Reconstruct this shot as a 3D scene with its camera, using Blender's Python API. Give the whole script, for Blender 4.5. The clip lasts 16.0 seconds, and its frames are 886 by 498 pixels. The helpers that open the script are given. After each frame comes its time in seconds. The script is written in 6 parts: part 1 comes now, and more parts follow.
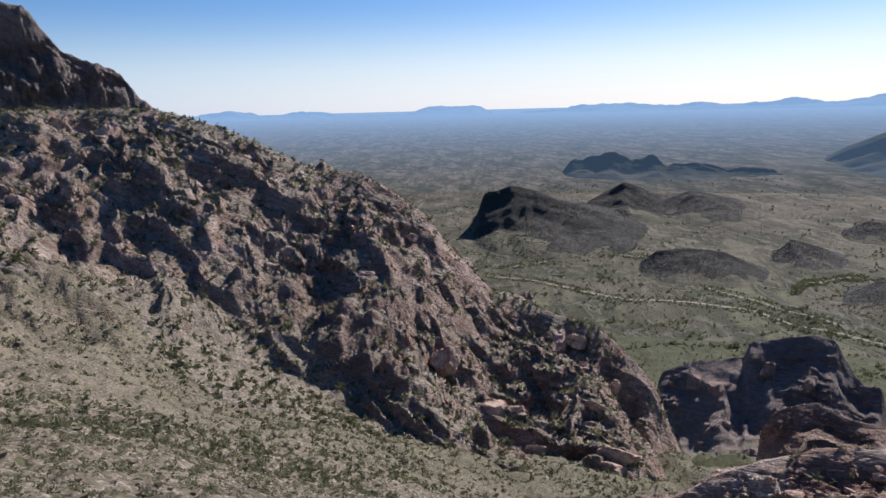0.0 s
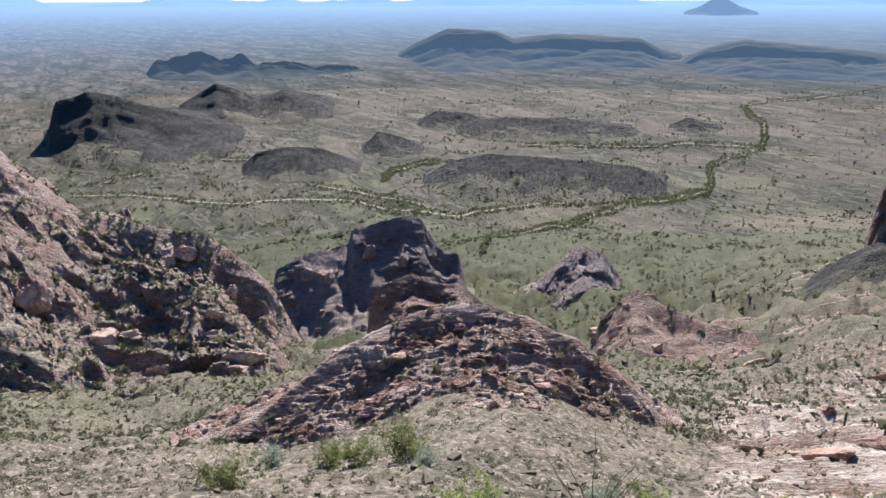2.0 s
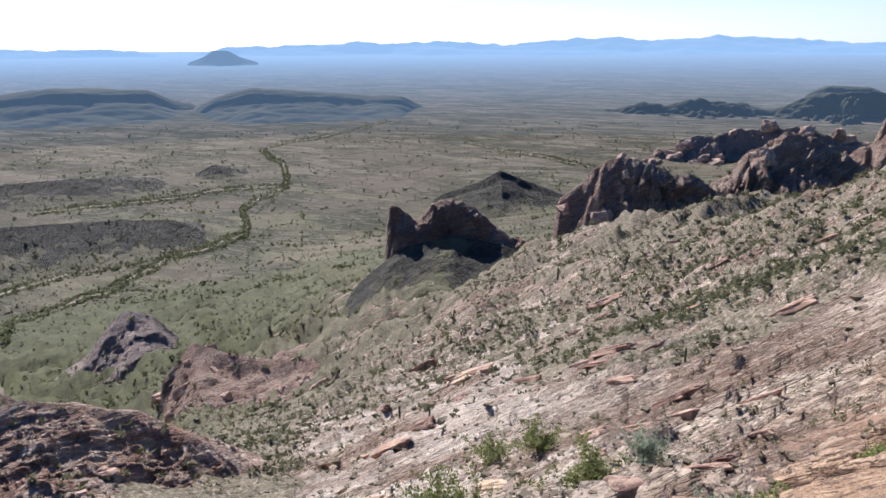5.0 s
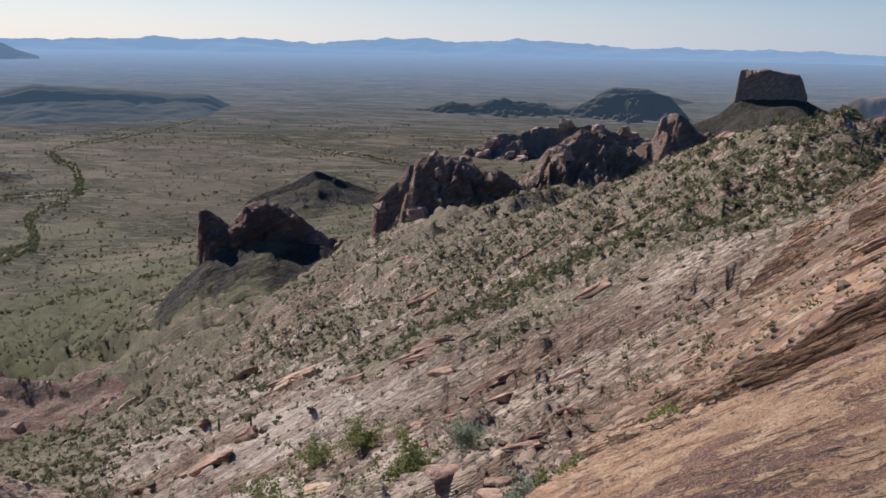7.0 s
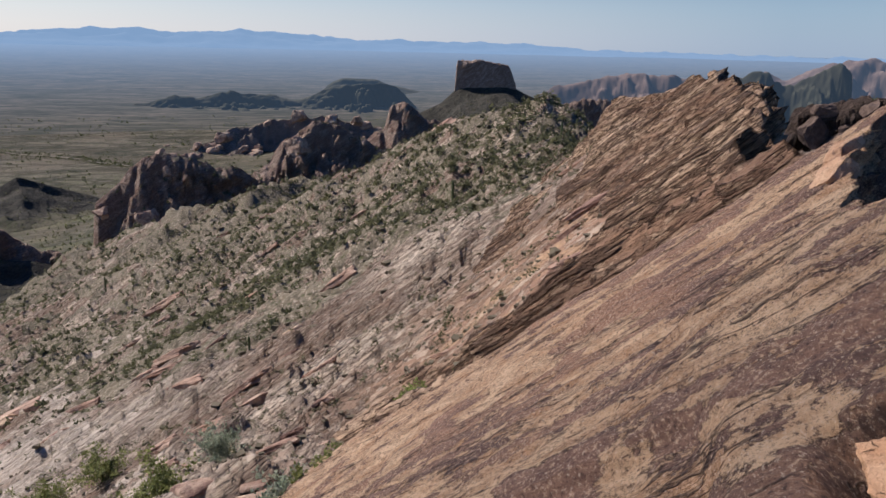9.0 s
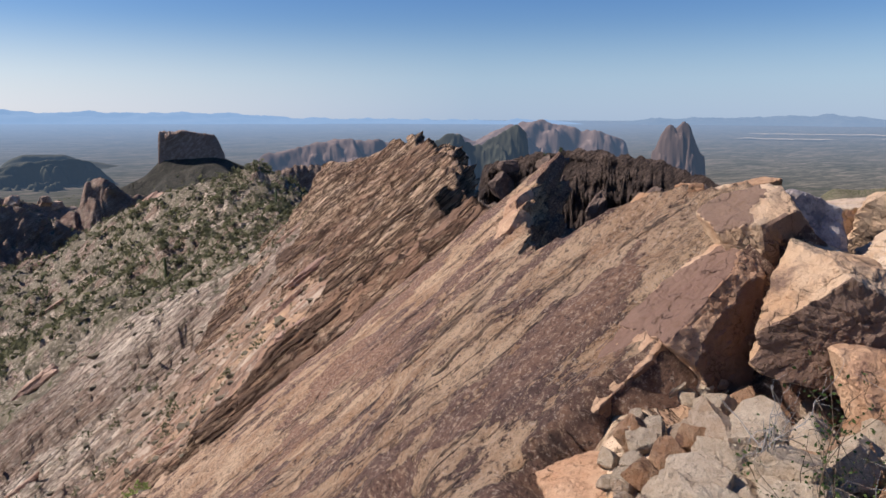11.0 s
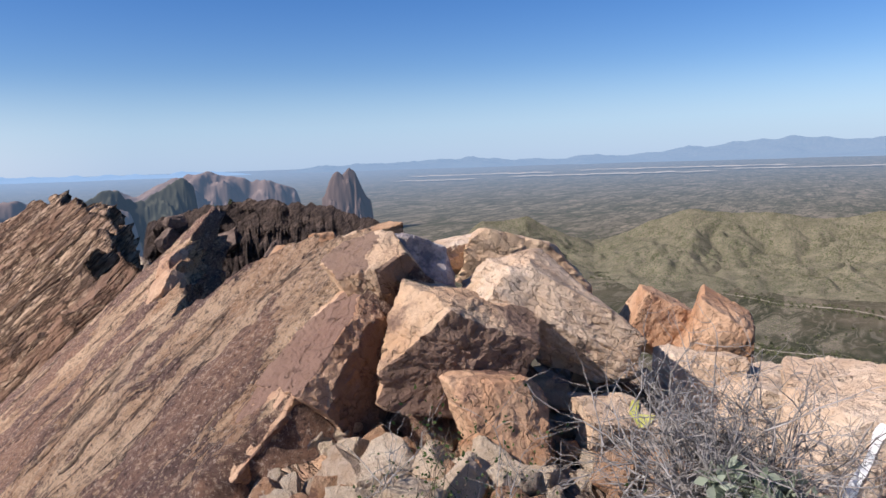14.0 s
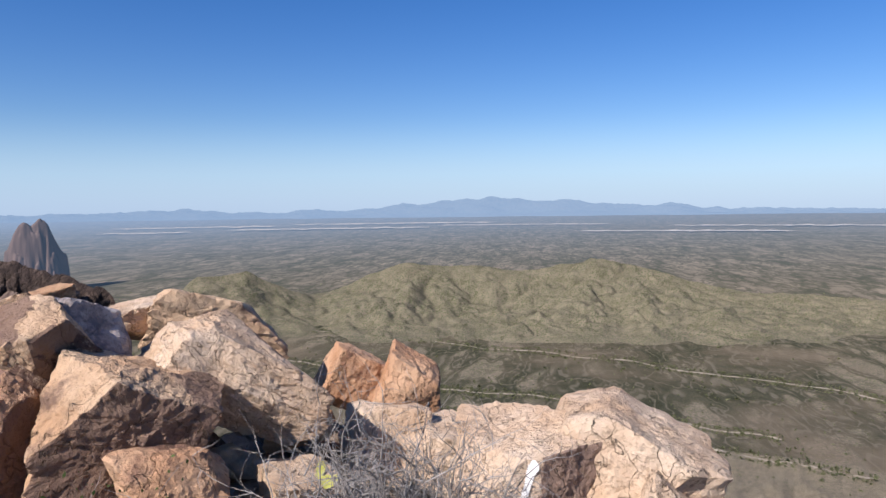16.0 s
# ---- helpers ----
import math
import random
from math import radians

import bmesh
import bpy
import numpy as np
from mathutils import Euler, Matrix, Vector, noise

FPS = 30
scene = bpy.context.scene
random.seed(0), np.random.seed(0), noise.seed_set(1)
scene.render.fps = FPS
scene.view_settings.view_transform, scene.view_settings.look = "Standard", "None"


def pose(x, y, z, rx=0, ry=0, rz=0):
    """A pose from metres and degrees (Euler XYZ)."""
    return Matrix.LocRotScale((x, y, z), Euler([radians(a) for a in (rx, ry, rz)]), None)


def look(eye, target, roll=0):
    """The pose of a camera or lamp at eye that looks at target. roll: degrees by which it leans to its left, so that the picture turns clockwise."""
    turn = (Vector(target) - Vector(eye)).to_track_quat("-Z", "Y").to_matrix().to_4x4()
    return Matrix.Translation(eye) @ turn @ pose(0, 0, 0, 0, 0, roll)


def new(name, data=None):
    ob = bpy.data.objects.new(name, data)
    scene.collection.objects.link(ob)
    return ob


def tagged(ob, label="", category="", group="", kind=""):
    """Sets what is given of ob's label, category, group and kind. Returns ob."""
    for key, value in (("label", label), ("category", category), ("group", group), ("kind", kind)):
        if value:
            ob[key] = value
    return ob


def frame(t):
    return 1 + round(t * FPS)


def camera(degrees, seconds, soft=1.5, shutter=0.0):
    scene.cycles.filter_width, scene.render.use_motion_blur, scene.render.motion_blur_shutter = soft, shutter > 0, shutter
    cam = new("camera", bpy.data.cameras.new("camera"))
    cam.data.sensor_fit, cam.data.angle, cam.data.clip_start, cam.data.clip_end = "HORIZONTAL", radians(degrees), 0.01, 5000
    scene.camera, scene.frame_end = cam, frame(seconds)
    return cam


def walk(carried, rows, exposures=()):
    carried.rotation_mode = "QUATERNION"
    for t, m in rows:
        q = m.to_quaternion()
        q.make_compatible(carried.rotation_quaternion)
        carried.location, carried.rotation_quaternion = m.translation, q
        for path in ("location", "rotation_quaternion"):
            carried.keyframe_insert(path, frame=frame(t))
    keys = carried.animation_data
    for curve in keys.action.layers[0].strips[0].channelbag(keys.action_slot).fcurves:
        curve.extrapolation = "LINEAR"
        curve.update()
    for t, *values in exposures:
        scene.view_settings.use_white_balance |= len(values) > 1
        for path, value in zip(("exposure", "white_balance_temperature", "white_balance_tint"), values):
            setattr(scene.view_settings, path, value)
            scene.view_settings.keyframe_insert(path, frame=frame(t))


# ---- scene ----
cam = camera(62.9, 16.0, soft=1.5)
EYE = 320.0   # height of the summit eye over the plain
# seconds, x, y, z from the turning axis, tilt, lean, turn
PATH = [
    (0.0, -0.052, 0.499, -0.066, 78.88, -1.46, -0.46),
    (0.5, 0.027, 0.492, -0.066, 77.11, -1.46, -10.68),
    (1.0, 0.088, 0.476, -0.068, 74.67, -0.37, -18.69),
    (1.5, 0.137, 0.457, -0.070, 72.54, 0.15, -25.45),
    (2.0, 0.180, 0.435, -0.073, 70.77, -0.17, -31.74),
    (2.5, 0.219, 0.410, -0.076, 69.38, 0.21, -38.44),
    (3.0, 0.252, 0.383, -0.080, 67.97, -0.13, -44.58),
    (3.5, 0.278, 0.355, -0.084, 68.98, 0.28, -49.61),
    (4.0, 0.294, 0.332, -0.091, 70.48, 1.06, -53.15),
    (4.5, 0.314, 0.300, -0.089, 71.43, -1.74, -57.68),
    (5.0, 0.350, 0.222, -0.091, 74.36, -0.25, -68.10),
    (5.2, 0.361, 0.189, -0.091, 75.12, 0.57, -71.99),
    (7.3, 0.395, -0.005, -0.089, 74.25, 0.37, -85.08),
    (7.5, 0.395, -0.026, -0.090, 74.13, -0.24, -87.17),
    (8.0, 0.398, -0.059, -0.096, 72.89, -0.26, -93.29),
    (8.2, 0.398, -0.072, -0.093, 72.75, 0.30, -95.40),
    (10.3, 0.360, -0.204, -0.049, 77.95, 1.17, -117.46),
    (10.5, 0.354, -0.197, -0.044, 78.28, 1.20, -119.72),
    (11.0, 0.342, -0.254, -0.033, 79.59, 0.23, -125.58),
    (11.5, 0.321, -0.297, -0.020, 81.47, -0.11, -131.13),
    (12.0, 0.307, -0.335, -0.016, 82.63, -1.43, -137.43),
    (12.5, 0.320, -0.312, -0.015, 83.55, 0.17, -140.70),
    (13.0, 0.308, -0.325, -0.017, 83.71, 0.24, -140.63),
    (13.5, 0.262, -0.373, -0.014, 83.40, -1.58, -144.15),
    (14.0, 0.217, -0.421, -0.011, 83.04, -1.89, -150.82),
    (14.5, 0.179, -0.435, -0.011, 83.26, -1.13, -158.12),
    (15.0, 0.136, -0.450, 0.003, 84.04, -1.65, -163.29),
    (15.5, 0.097, -0.461, 0.011, 85.64, -1.49, -169.76),
    (16.0, 0.096, -0.474, 0.007, 86.85, -0.66, -172.75),
]
walk(cam, [(t, pose(x, y, EYE + z, 0, 0, 0) @ pose(0, 0, 0, rx, 0, rz) @ pose(0, 0, 0, 0, 0, lean)) for t, x, y, z, rx, lean, rz in PATH],
     exposures=[(0.0, 0.3, 5950, 17), (1.0, 0.70, 5900, 16), (2.0, 0.92, 5850, 16), (4.0, 0.72, 5850, 16), (5.2, 0.71, 5950, 16), (7.3, 0.04, 6250, 18), (8.2, 0.05, 6250, 18), (10.3, 0.22, 6300, 18), (12.0, 0.40, 6250, 18), (16.0, 0.55, 6150, 18)])

# ---- world and sun ----
SUN_BEARING, SUN_HEIGHT = 38.0, 39.0
world = bpy.data.worlds.new("world")
scene.world = world
world.use_nodes = True
wn = world.node_tree.nodes
sky = wn.new("ShaderNodeTexSky")
sky.sky_type, sky.sun_disc = "NISHITA", False
sky.sun_elevation, sky.sun_rotation = radians(SUN_HEIGHT), radians(SUN_BEARING)
sky.altitude, sky.air_density, sky.dust_density, sky.ozone_density = 600, 1.0, 0.5, 3.0
# a pale band of dusty air lies all round the horizon
wl = world.node_tree.links
tex = wn.new("ShaderNodeTexCoord")
sep = wn.new("ShaderNodeSeparateXYZ")
wl.new(tex.outputs["Generated"], sep.inputs[0])
air = wn.new("ShaderNodeValToRGB")
air.color_ramp.interpolation = "EASE"
air.color_ramp.elements[0].position, air.color_ramp.elements[0].color = 0.0, (0.7, 0.7, 0.7, 1)
air.color_ramp.elements[1].position, air.color_ramp.elements[1].color = 0.13, (0, 0, 0, 1)
wl.new(sep.outputs["Z"], air.inputs[0])
deep = wn.new("ShaderNodeHueSaturation")
deep.inputs["Hue"].default_value = 0.51
deep.inputs["Saturation"].default_value = 1.35
wl.new(sky.outputs[0], deep.inputs["Color"])
blend = wn.new("ShaderNodeMix")
blend.data_type = "RGBA"
glow = wn.new("ShaderNodeVectorMath")
glow.operation = "DOT_PRODUCT"
glow.inputs[1].default_value = (math.sin(radians(SUN_BEARING)), math.cos(radians(SUN_BEARING)), 0)
wl.new(tex.outputs["Generated"], glow.inputs[0])
warmth = wn.new("ShaderNodeValToRGB")
warmth.color_ramp.elements[0].position, warmth.color_ramp.elements[0].color = 0.0, (0.36, 0.53, 0.74, 1)
warmth.color_ramp.elements[1].position, warmth.color_ramp.elements[1].color = 0.95, (1.0, 1.0, 1.0, 1)
wl.new(glow.outputs["Value"], warmth.inputs[0])
lift = wn.new("ShaderNodeVectorMath")
lift.operation = "SCALE"
lift.inputs["Scale"].default_value = 10.5
wl.new(warmth.outputs[0], lift.inputs[0])
wl.new(lift.outputs[0], blend.inputs[7])
wl.new(air.outputs[0], blend.inputs[0])
wl.new(deep.outputs[0], blend.inputs[6])
wl.new(blend.outputs[2], wn["Background"].inputs[0])
wn["Background"].inputs[1].default_value = 0.078
sun_data = bpy.data.lights.new("sun", "SUN")
sun_data.energy, sun_data.angle, sun_data.color = 5.0, radians(0.5), (1.0, 0.94, 0.84)
sun = new("sun", sun_data)
sa, se = radians(SUN_BEARING), radians(SUN_HEIGHT)
sun.matrix_world = look((0, 0, 900), (-math.sin(sa) * math.cos(se), -math.cos(sa) * math.cos(se), 900 - math.sin(se)))

# ---- noise and shaping helpers ----
def hash2(ix, iy, seed):
    h = (ix * 374761393 + iy * 668265263 + seed * 1442695041) & 0xFFFFFFFF
    h = ((h ^ (h >> 13)) * 1274126177) & 0xFFFFFFFF
    return (h ^ (h >> 16)) & 0xFFFFFFFF


WHEEL = np.arange(4096) * (2 * math.pi / 4096)
WHEEL_C, WHEEL_S = np.cos(WHEEL), np.sin(WHEEL)


def perlin(x, y, seed=0):
    x, y = np.broadcast_arrays(np.asarray(x, float), np.asarray(y, float))
    ix, iy = np.floor(x).astype(np.int64), np.floor(y).astype(np.int64)
    fx, fy = x - ix, y - iy
    u, v = fx * fx * fx * (fx * (fx * 6 - 15) + 10), fy * fy * fy * (fy * (fy * 6 - 15) + 10)

    def corner(dx, dy):
        k = hash2(ix + dx, iy + dy, seed) >> 20
        return WHEEL_C[k] * (fx - dx) + WHEEL_S[k] * (fy - dy)
    a, b = corner(0, 0), corner(1, 0)
    c, d = corner(0, 1), corner(1, 1)
    return 1.5 * ((a + (b - a) * u) + ((c + (d - c) * u) - (a + (b - a) * u)) * v)


def fbm(x, y, octaves=4, seed=0, gain=0.5):
    total, amp, f = 0.0, 1.0, 1.0
    for k in range(octaves):
        total = total + amp * perlin(x * f + 17.3 * k, y * f - 9.1 * k, seed + k)
        amp, f = amp * gain, f * 2.03
    return total


def ridged(x, y, octaves=4, seed=0, gain=0.5):
    total, amp, f = 0.0, 1.0, 1.0
    for k in range(octaves):
        total = total + amp * (0.5 - np.abs(perlin(x * f + 5.7 * k, y * f + 3.3 * k, seed + k))) * 2
        amp, f = amp * gain, f * 2.07
    return total


def smooth(t, lo=0.0, hi=1.0):
    t = np.clip((np.asarray(t, float) - lo) / (hi - lo), 0, 1)
    return t * t * (3 - 2 * t)


NEAR_R, SPREAD = 1200.0, 860.0


def squeeze(r):
    """Distances past 1.2 km are drawn together along the line of sight, so that the far country stays inside the lens's reach."""
    r = np.asarray(r, float)
    return np.where(r < NEAR_R, r, NEAR_R + SPREAD * np.log1p(np.maximum(r - NEAR_R, 0) / SPREAD))


def place(bearing, r, z):
    """World places from bearings in degrees (clockwise from +y), true distances and heights over the eye."""
    s = squeeze(r) / r
    b = np.radians(bearing)
    return np.stack(np.broadcast_arrays(np.sin(b) * r * s, np.cos(b) * r * s, EYE + z * s), -1)


def sheet(name, pts, attrs, material, closed=False, shade=True):
    """A mesh object from a grid of points (rows, columns, 3), with float and vector attributes for its material."""
    n, m = pts.shape[:2]
    idx = np.arange(n * m).reshape(n, m)
    if closed:
        idx = np.concatenate([idx, idx[:, :1]], 1)
    quads = np.stack([idx[:-1, :-1], idx[:-1, 1:], idx[1:, 1:], idx[1:, :-1]], -1).reshape(-1, 4)[:, ::-1]
    me = bpy.data.meshes.new(name)
    me.vertices.add(n * m)
    me.vertices.foreach_set("co", pts.reshape(-1).astype(np.float32))
    me.loops.add(len(quads) * 4)
    me.loops.foreach_set("vertex_index", quads.reshape(-1).astype(np.int32))
    me.polygons.add(len(quads))
    me.polygons.foreach_set("loop_start", np.arange(0, len(quads) * 4, 4, dtype=np.int32))
    me.polygons.foreach_set("use_smooth", np.full(len(quads), shade))
    me.update(calc_edges=True)
    for key, val in attrs.items():
        if val.ndim == 3:
            me.attributes.new(key, "FLOAT_VECTOR", "POINT").data.foreach_set("vector", val.reshape(-1).astype(np.float32))
        else:
            me.attributes.new(key, "FLOAT", "POINT").data.foreach_set("value", val.reshape(-1).astype(np.float32))
    me.materials.append(material)
    return new(name, me)


def soup(name, verts, faces, materials, mat_ids=None, attrs=None, shade=False):
    """One mesh object from arrays of vertices and triangles."""
    me = bpy.data.meshes.new(name)
    me.vertices.add(len(verts))
    me.vertices.foreach_set("co", np.asarray(verts, np.float32).reshape(-1))
    faces = np.asarray(faces, np.int32)
    k = faces.shape[1]
    me.loops.add(faces.size)
    me.loops.foreach_set("vertex_index", faces.reshape(-1))
    me.polygons.add(len(faces))
    me.polygons.foreach_set("loop_start", np.arange(0, faces.size, k, dtype=np.int32))
    me.polygons.foreach_set("use_smooth", np.full(len(faces), shade))
    if mat_ids is not None:
        me.polygons.foreach_set("material_index", np.asarray(mat_ids, np.int32))
    me.update(calc_edges=True)
    for key, val in (attrs or {}).items():
        me.attributes.new(key, "FLOAT", "POINT").data.foreach_set("value", np.asarray(val, np.float32).reshape(-1))
    for m in materials:
        me.materials.append(m)
    return new(name, me)


# ---- materials ----
# the beds dip 40 degrees towards bearing 30
BED_DIP = 40.0
BED_DOWN = Vector((math.sin(radians(30)), math.cos(radians(30)), 0))
BED_STRIKE = Vector((math.sin(radians(120)), math.cos(radians(120)), 0))
BED_NORMAL = BED_DOWN * math.sin(radians(BED_DIP)) + Vector((0, 0, math.cos(radians(BED_DIP))))
BED_UP = -BED_DOWN * math.cos(radians(BED_DIP)) + Vector((0, 0, math.sin(radians(BED_DIP))))


class Nodes:
    """Short hand for building a node material."""

    def __init__(self, name):
        self.mat = bpy.data.materials.new(name)
        self.mat.use_nodes = True
        self.tree = self.mat.node_tree
        self.bsdf = self.tree.nodes["Principled BSDF"]

    def add(self, kind, **values):
        n = self.tree.nodes.new(kind)
        for key, val in values.items():
            setattr(n, key, val)
        return n

    def link(self, a, b):
        self.tree.links.new(a, b)

    def attr(self, name, out="Fac"):
        return self.add("ShaderNodeAttribute", attribute_name=name).outputs[out]

    def noise(self, vec, scale, detail=4, rough=0.55, kind="FBM"):
        n = self.add("ShaderNodeTexNoise", noise_type=kind)
        n.inputs["Scale"].default_value, n.inputs["Detail"].default_value, n.inputs["Roughness"].default_value = scale, detail, rough
        if vec is not None:
            self.link(vec, n.inputs["Vector"])
        return n.outputs["Fac"]

    def cells(self, vec, scale, feature="F1", out="Distance", rand=1.0):
        n = self.add("ShaderNodeTexVoronoi", feature=feature)
        n.inputs["Scale"].default_value, n.inputs["Randomness"].default_value = scale, rand
        self.link(vec, n.inputs["Vector"])
        return n.outputs[out]

    def ramp(self, fac, *stops):
        n = self.add("ShaderNodeValToRGB")
        while len(n.color_ramp.elements) < len(stops):
            n.color_ramp.elements.new(0.5)
        for e, (pos, col) in zip(n.color_ramp.elements, stops):
            e.position = pos
            e.color = (*col, 1) if isinstance(col, tuple) else (col, col, col, 1)
        self.link(fac, n.inputs[0])
        return n.outputs[0]

    def mix(self, fac, a, b, mode="MIX"):
        n = self.add("ShaderNodeMix", data_type="RGBA", blend_type=mode)
        for sock, val in ((n.inputs[0], fac), (n.inputs[6], a), (n.inputs[7], b)):
            if isinstance(val, tuple):
                sock.default_value = (*val, 1)
            elif isinstance(val, (int, float)):
                sock.default_value = val
            else:
                self.link(val, sock)
        return n.outputs[2]

    def math(self, op, a, b=0.0, c=0.0):
        n = self.add("ShaderNodeMath", operation=op)
        for sock, val in zip(n.inputs, (a, b, c)):
            if isinstance(val, (int, float)):
                sock.default_value = val
            else:
                self.link(val, sock)
        return n.outputs[0]

    def turned(self, vec, turn, scale):
        n = self.add("ShaderNodeMapping")
        n.inputs["Rotation"].default_value = [radians(a) for a in turn]
        n.inputs["Scale"].default_value = scale
        self.link(vec, n.inputs["Vector"])
        return n.outputs[0]

    def bedding(self, pos, stretch=0.12):
        """Place across the tilted beds, and drawn out along them."""
        out = self.add("ShaderNodeCombineXYZ")
        for k, (axis, f) in enumerate(((BED_NORMAL, 1.0), (BED_STRIKE, stretch), (BED_UP, stretch))):
            d = self.add("ShaderNodeVectorMath", operation="DOT_PRODUCT")
            self.link(pos, d.inputs[0])
            d.inputs[1].default_value = axis
            self.link(self.math("MULTIPLY", d.outputs["Value"], f), out.inputs[k])
        return out.outputs[0]

    def finish(self, colour, rough=0.9, bump=None, strength=0.5, distance=0.1):
        self.link(colour, self.bsdf.inputs["Base Color"])
        if isinstance(rough, (int, float)):
            self.bsdf.inputs["Roughness"].default_value = rough
        else:
            self.link(rough, self.bsdf.inputs["Roughness"])
        self.bsdf.inputs["Specular IOR Level"].default_value = 0.25
        if bump is not None:
            b = self.add("ShaderNodeBump")
            b.inputs["Strength"].default_value, b.inputs["Distance"].default_value = strength, distance
            self.link(bump, b.inputs["Height"])
            self.link(b.outputs[0], self.bsdf.inputs["Normal"])
        return self.mat


def land_material(name, rock_a=(0.20, 0.13, 0.088), rock_b=(0.52, 0.42, 0.31), soil_a=(0.105, 0.086, 0.054), soil_b=(0.20, 0.165, 0.108),
                  green=(0.055, 0.065, 0.022), shrub=0.22, grain=1.0, strength=0.9, scrub_size=0.9, depth=0.5, stretch=0.12, channels=0.0, crevice=0.4, grainy=0.07):
    """Rock and stony desert soil with scrub, mixed by the attribute rock; laid out by the attribute pos, in true metres."""
    n = Nodes(name)
    pos = n.attr("pos", "Vector")
    rock = n.attr("rock")
    strata = n.bedding(pos, stretch)
    big = n.noise(pos, 0.03 * grain, 5, 0.6)
    mid = n.noise(strata, 0.5 * grain, 7, 0.7)
    fine = n.noise(pos, 2.2 * grain, 6, 0.72)
    grit = n.noise(strata, 7.0 * grain, 5, 0.7)
    rockcol = n.mix(n.ramp(mid, (0.44, 0.0), (0.60, 1.0)), rock_a, rock_b)
    rockcol = n.mix(n.ramp(fine, (0.36, 0.75), (0.50, 0.0)), rockcol, tuple(0.42 * c for c in rock_a))
    rockcol = n.mix(n.ramp(grit, (0.42, 0.7), (0.50, 0.0)), rockcol, tuple(0.5 * c for c in rock_a))
    rockcol = n.mix(n.ramp(big, (0.45, 0.0), (0.65, 0.6)), rockcol, tuple(0.7 * c for c in rock_a))
    flakes = n.math("ADD", n.noise(strata, 1.6 * grain, 7, 0.68), n.math("MULTIPLY", big, 0.25))
    darkening = n.math("MULTIPLY", n.attr("varnish"), n.ramp(flakes, (0.62, 1.0), (0.71, 0.0)))
    rockcol = n.mix(n.math("MULTIPLY", darkening, 0.85), n.mix(n.attr("varnish"), rockcol, n.mix(mid, (0.42, 0.235, 0.12), (0.66, 0.445, 0.255))), n.mix(fine, (0.15, 0.086, 0.062), (0.31, 0.18, 0.125)))
    rockcol = n.mix(n.math("MULTIPLY", n.attr("pale"), n.ramp(mid, (0.38, 0.1), (0.54, 0.85))), rockcol, n.mix(fine, (0.52, 0.42, 0.325), (0.74, 0.65, 0.53)))
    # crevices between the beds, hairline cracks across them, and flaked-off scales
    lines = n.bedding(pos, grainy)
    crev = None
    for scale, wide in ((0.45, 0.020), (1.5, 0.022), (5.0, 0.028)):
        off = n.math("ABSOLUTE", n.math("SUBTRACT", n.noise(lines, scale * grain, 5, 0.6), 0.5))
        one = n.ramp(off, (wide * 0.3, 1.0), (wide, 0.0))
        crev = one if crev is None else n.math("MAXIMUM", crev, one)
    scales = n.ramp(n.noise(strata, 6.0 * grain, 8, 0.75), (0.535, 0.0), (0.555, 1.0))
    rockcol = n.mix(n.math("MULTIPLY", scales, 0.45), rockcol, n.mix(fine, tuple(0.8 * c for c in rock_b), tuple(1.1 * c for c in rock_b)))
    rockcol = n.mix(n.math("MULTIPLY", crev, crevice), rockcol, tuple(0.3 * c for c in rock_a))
    soil = n.mix(n.ramp(n.noise(pos, 0.15 * grain, 6, 0.7), (0.38, 0.0), (0.62, 1.0)), soil_a, soil_b)
    lush = n.attr("lush")
    soil = n.mix(n.math("MULTIPLY", lush, 0.88), soil, n.mix(n.ramp(n.noise(pos, 0.08 * grain, 5, 0.65), (0.4, 0.0), (0.6, 1.0)), tuple(g * 0.85 for g in green), tuple(g * 1.5 for g in green)))
    soil = n.mix(n.math("MULTIPLY", n.ramp(fine, (0.52, 0.0), (0.62, 0.8)), n.math("SUBTRACT", 1.0, n.math("MULTIPLY", lush, 0.75))), soil, tuple(0.62 * c for c in rock_b))
    soil = n.mix(n.ramp(n.noise(pos, 1.1 * grain, 6, 0.7), (0.34, 0.7), (0.48, 0.0)), soil, tuple(0.4 * c for c in soil_a))
    warp = n.noise(pos, 0.06 * grain, 5, 0.65)
    dots = n.ramp(n.math("ADD", n.cells(pos, scrub_size * grain), n.math("MULTIPLY", fine, 0.5)), (shrub + 0.22, 1.0), (shrub + 0.34, 0.0))
    dots = n.math("MULTIPLY", dots, n.ramp(warp, (0.36, 0.25), (0.56, 1.0)))
    soil = n.mix(dots, soil, n.mix(n.noise(pos, 0.7 * grain, 2), green, tuple(1.9 * c for c in green)))
    if channels:
        # drainage lines: pale gravel beds between dark rows of brush
        drawn = n.turned(pos, (0, 0, -35), (1.0, 0.33, 1.0))
        for scale, wide in ((0.0025, 0.045), (0.006, 0.06), (0.013, 0.07)):
            off = n.math("ABSOLUTE", n.math("SUBTRACT", n.noise(drawn, scale, 4, 0.5), 0.5))
            soil = n.mix(n.ramp(off, (wide * 0.45, 0.75), (wide * 0.9, 0.0)), soil, tuple(0.42 * c for c in green))
            soil = n.mix(n.ramp(off, (wide * 0.06, 0.35), (wide * 0.16, 0.0)), soil, (0.26, 0.22, 0.16))
        soil = n.mix(n.ramp(n.noise(pos, 0.0035, 5, 0.6), (0.45, 0.0), (0.65, 0.7)), soil, (0.16, 0.125, 0.082))
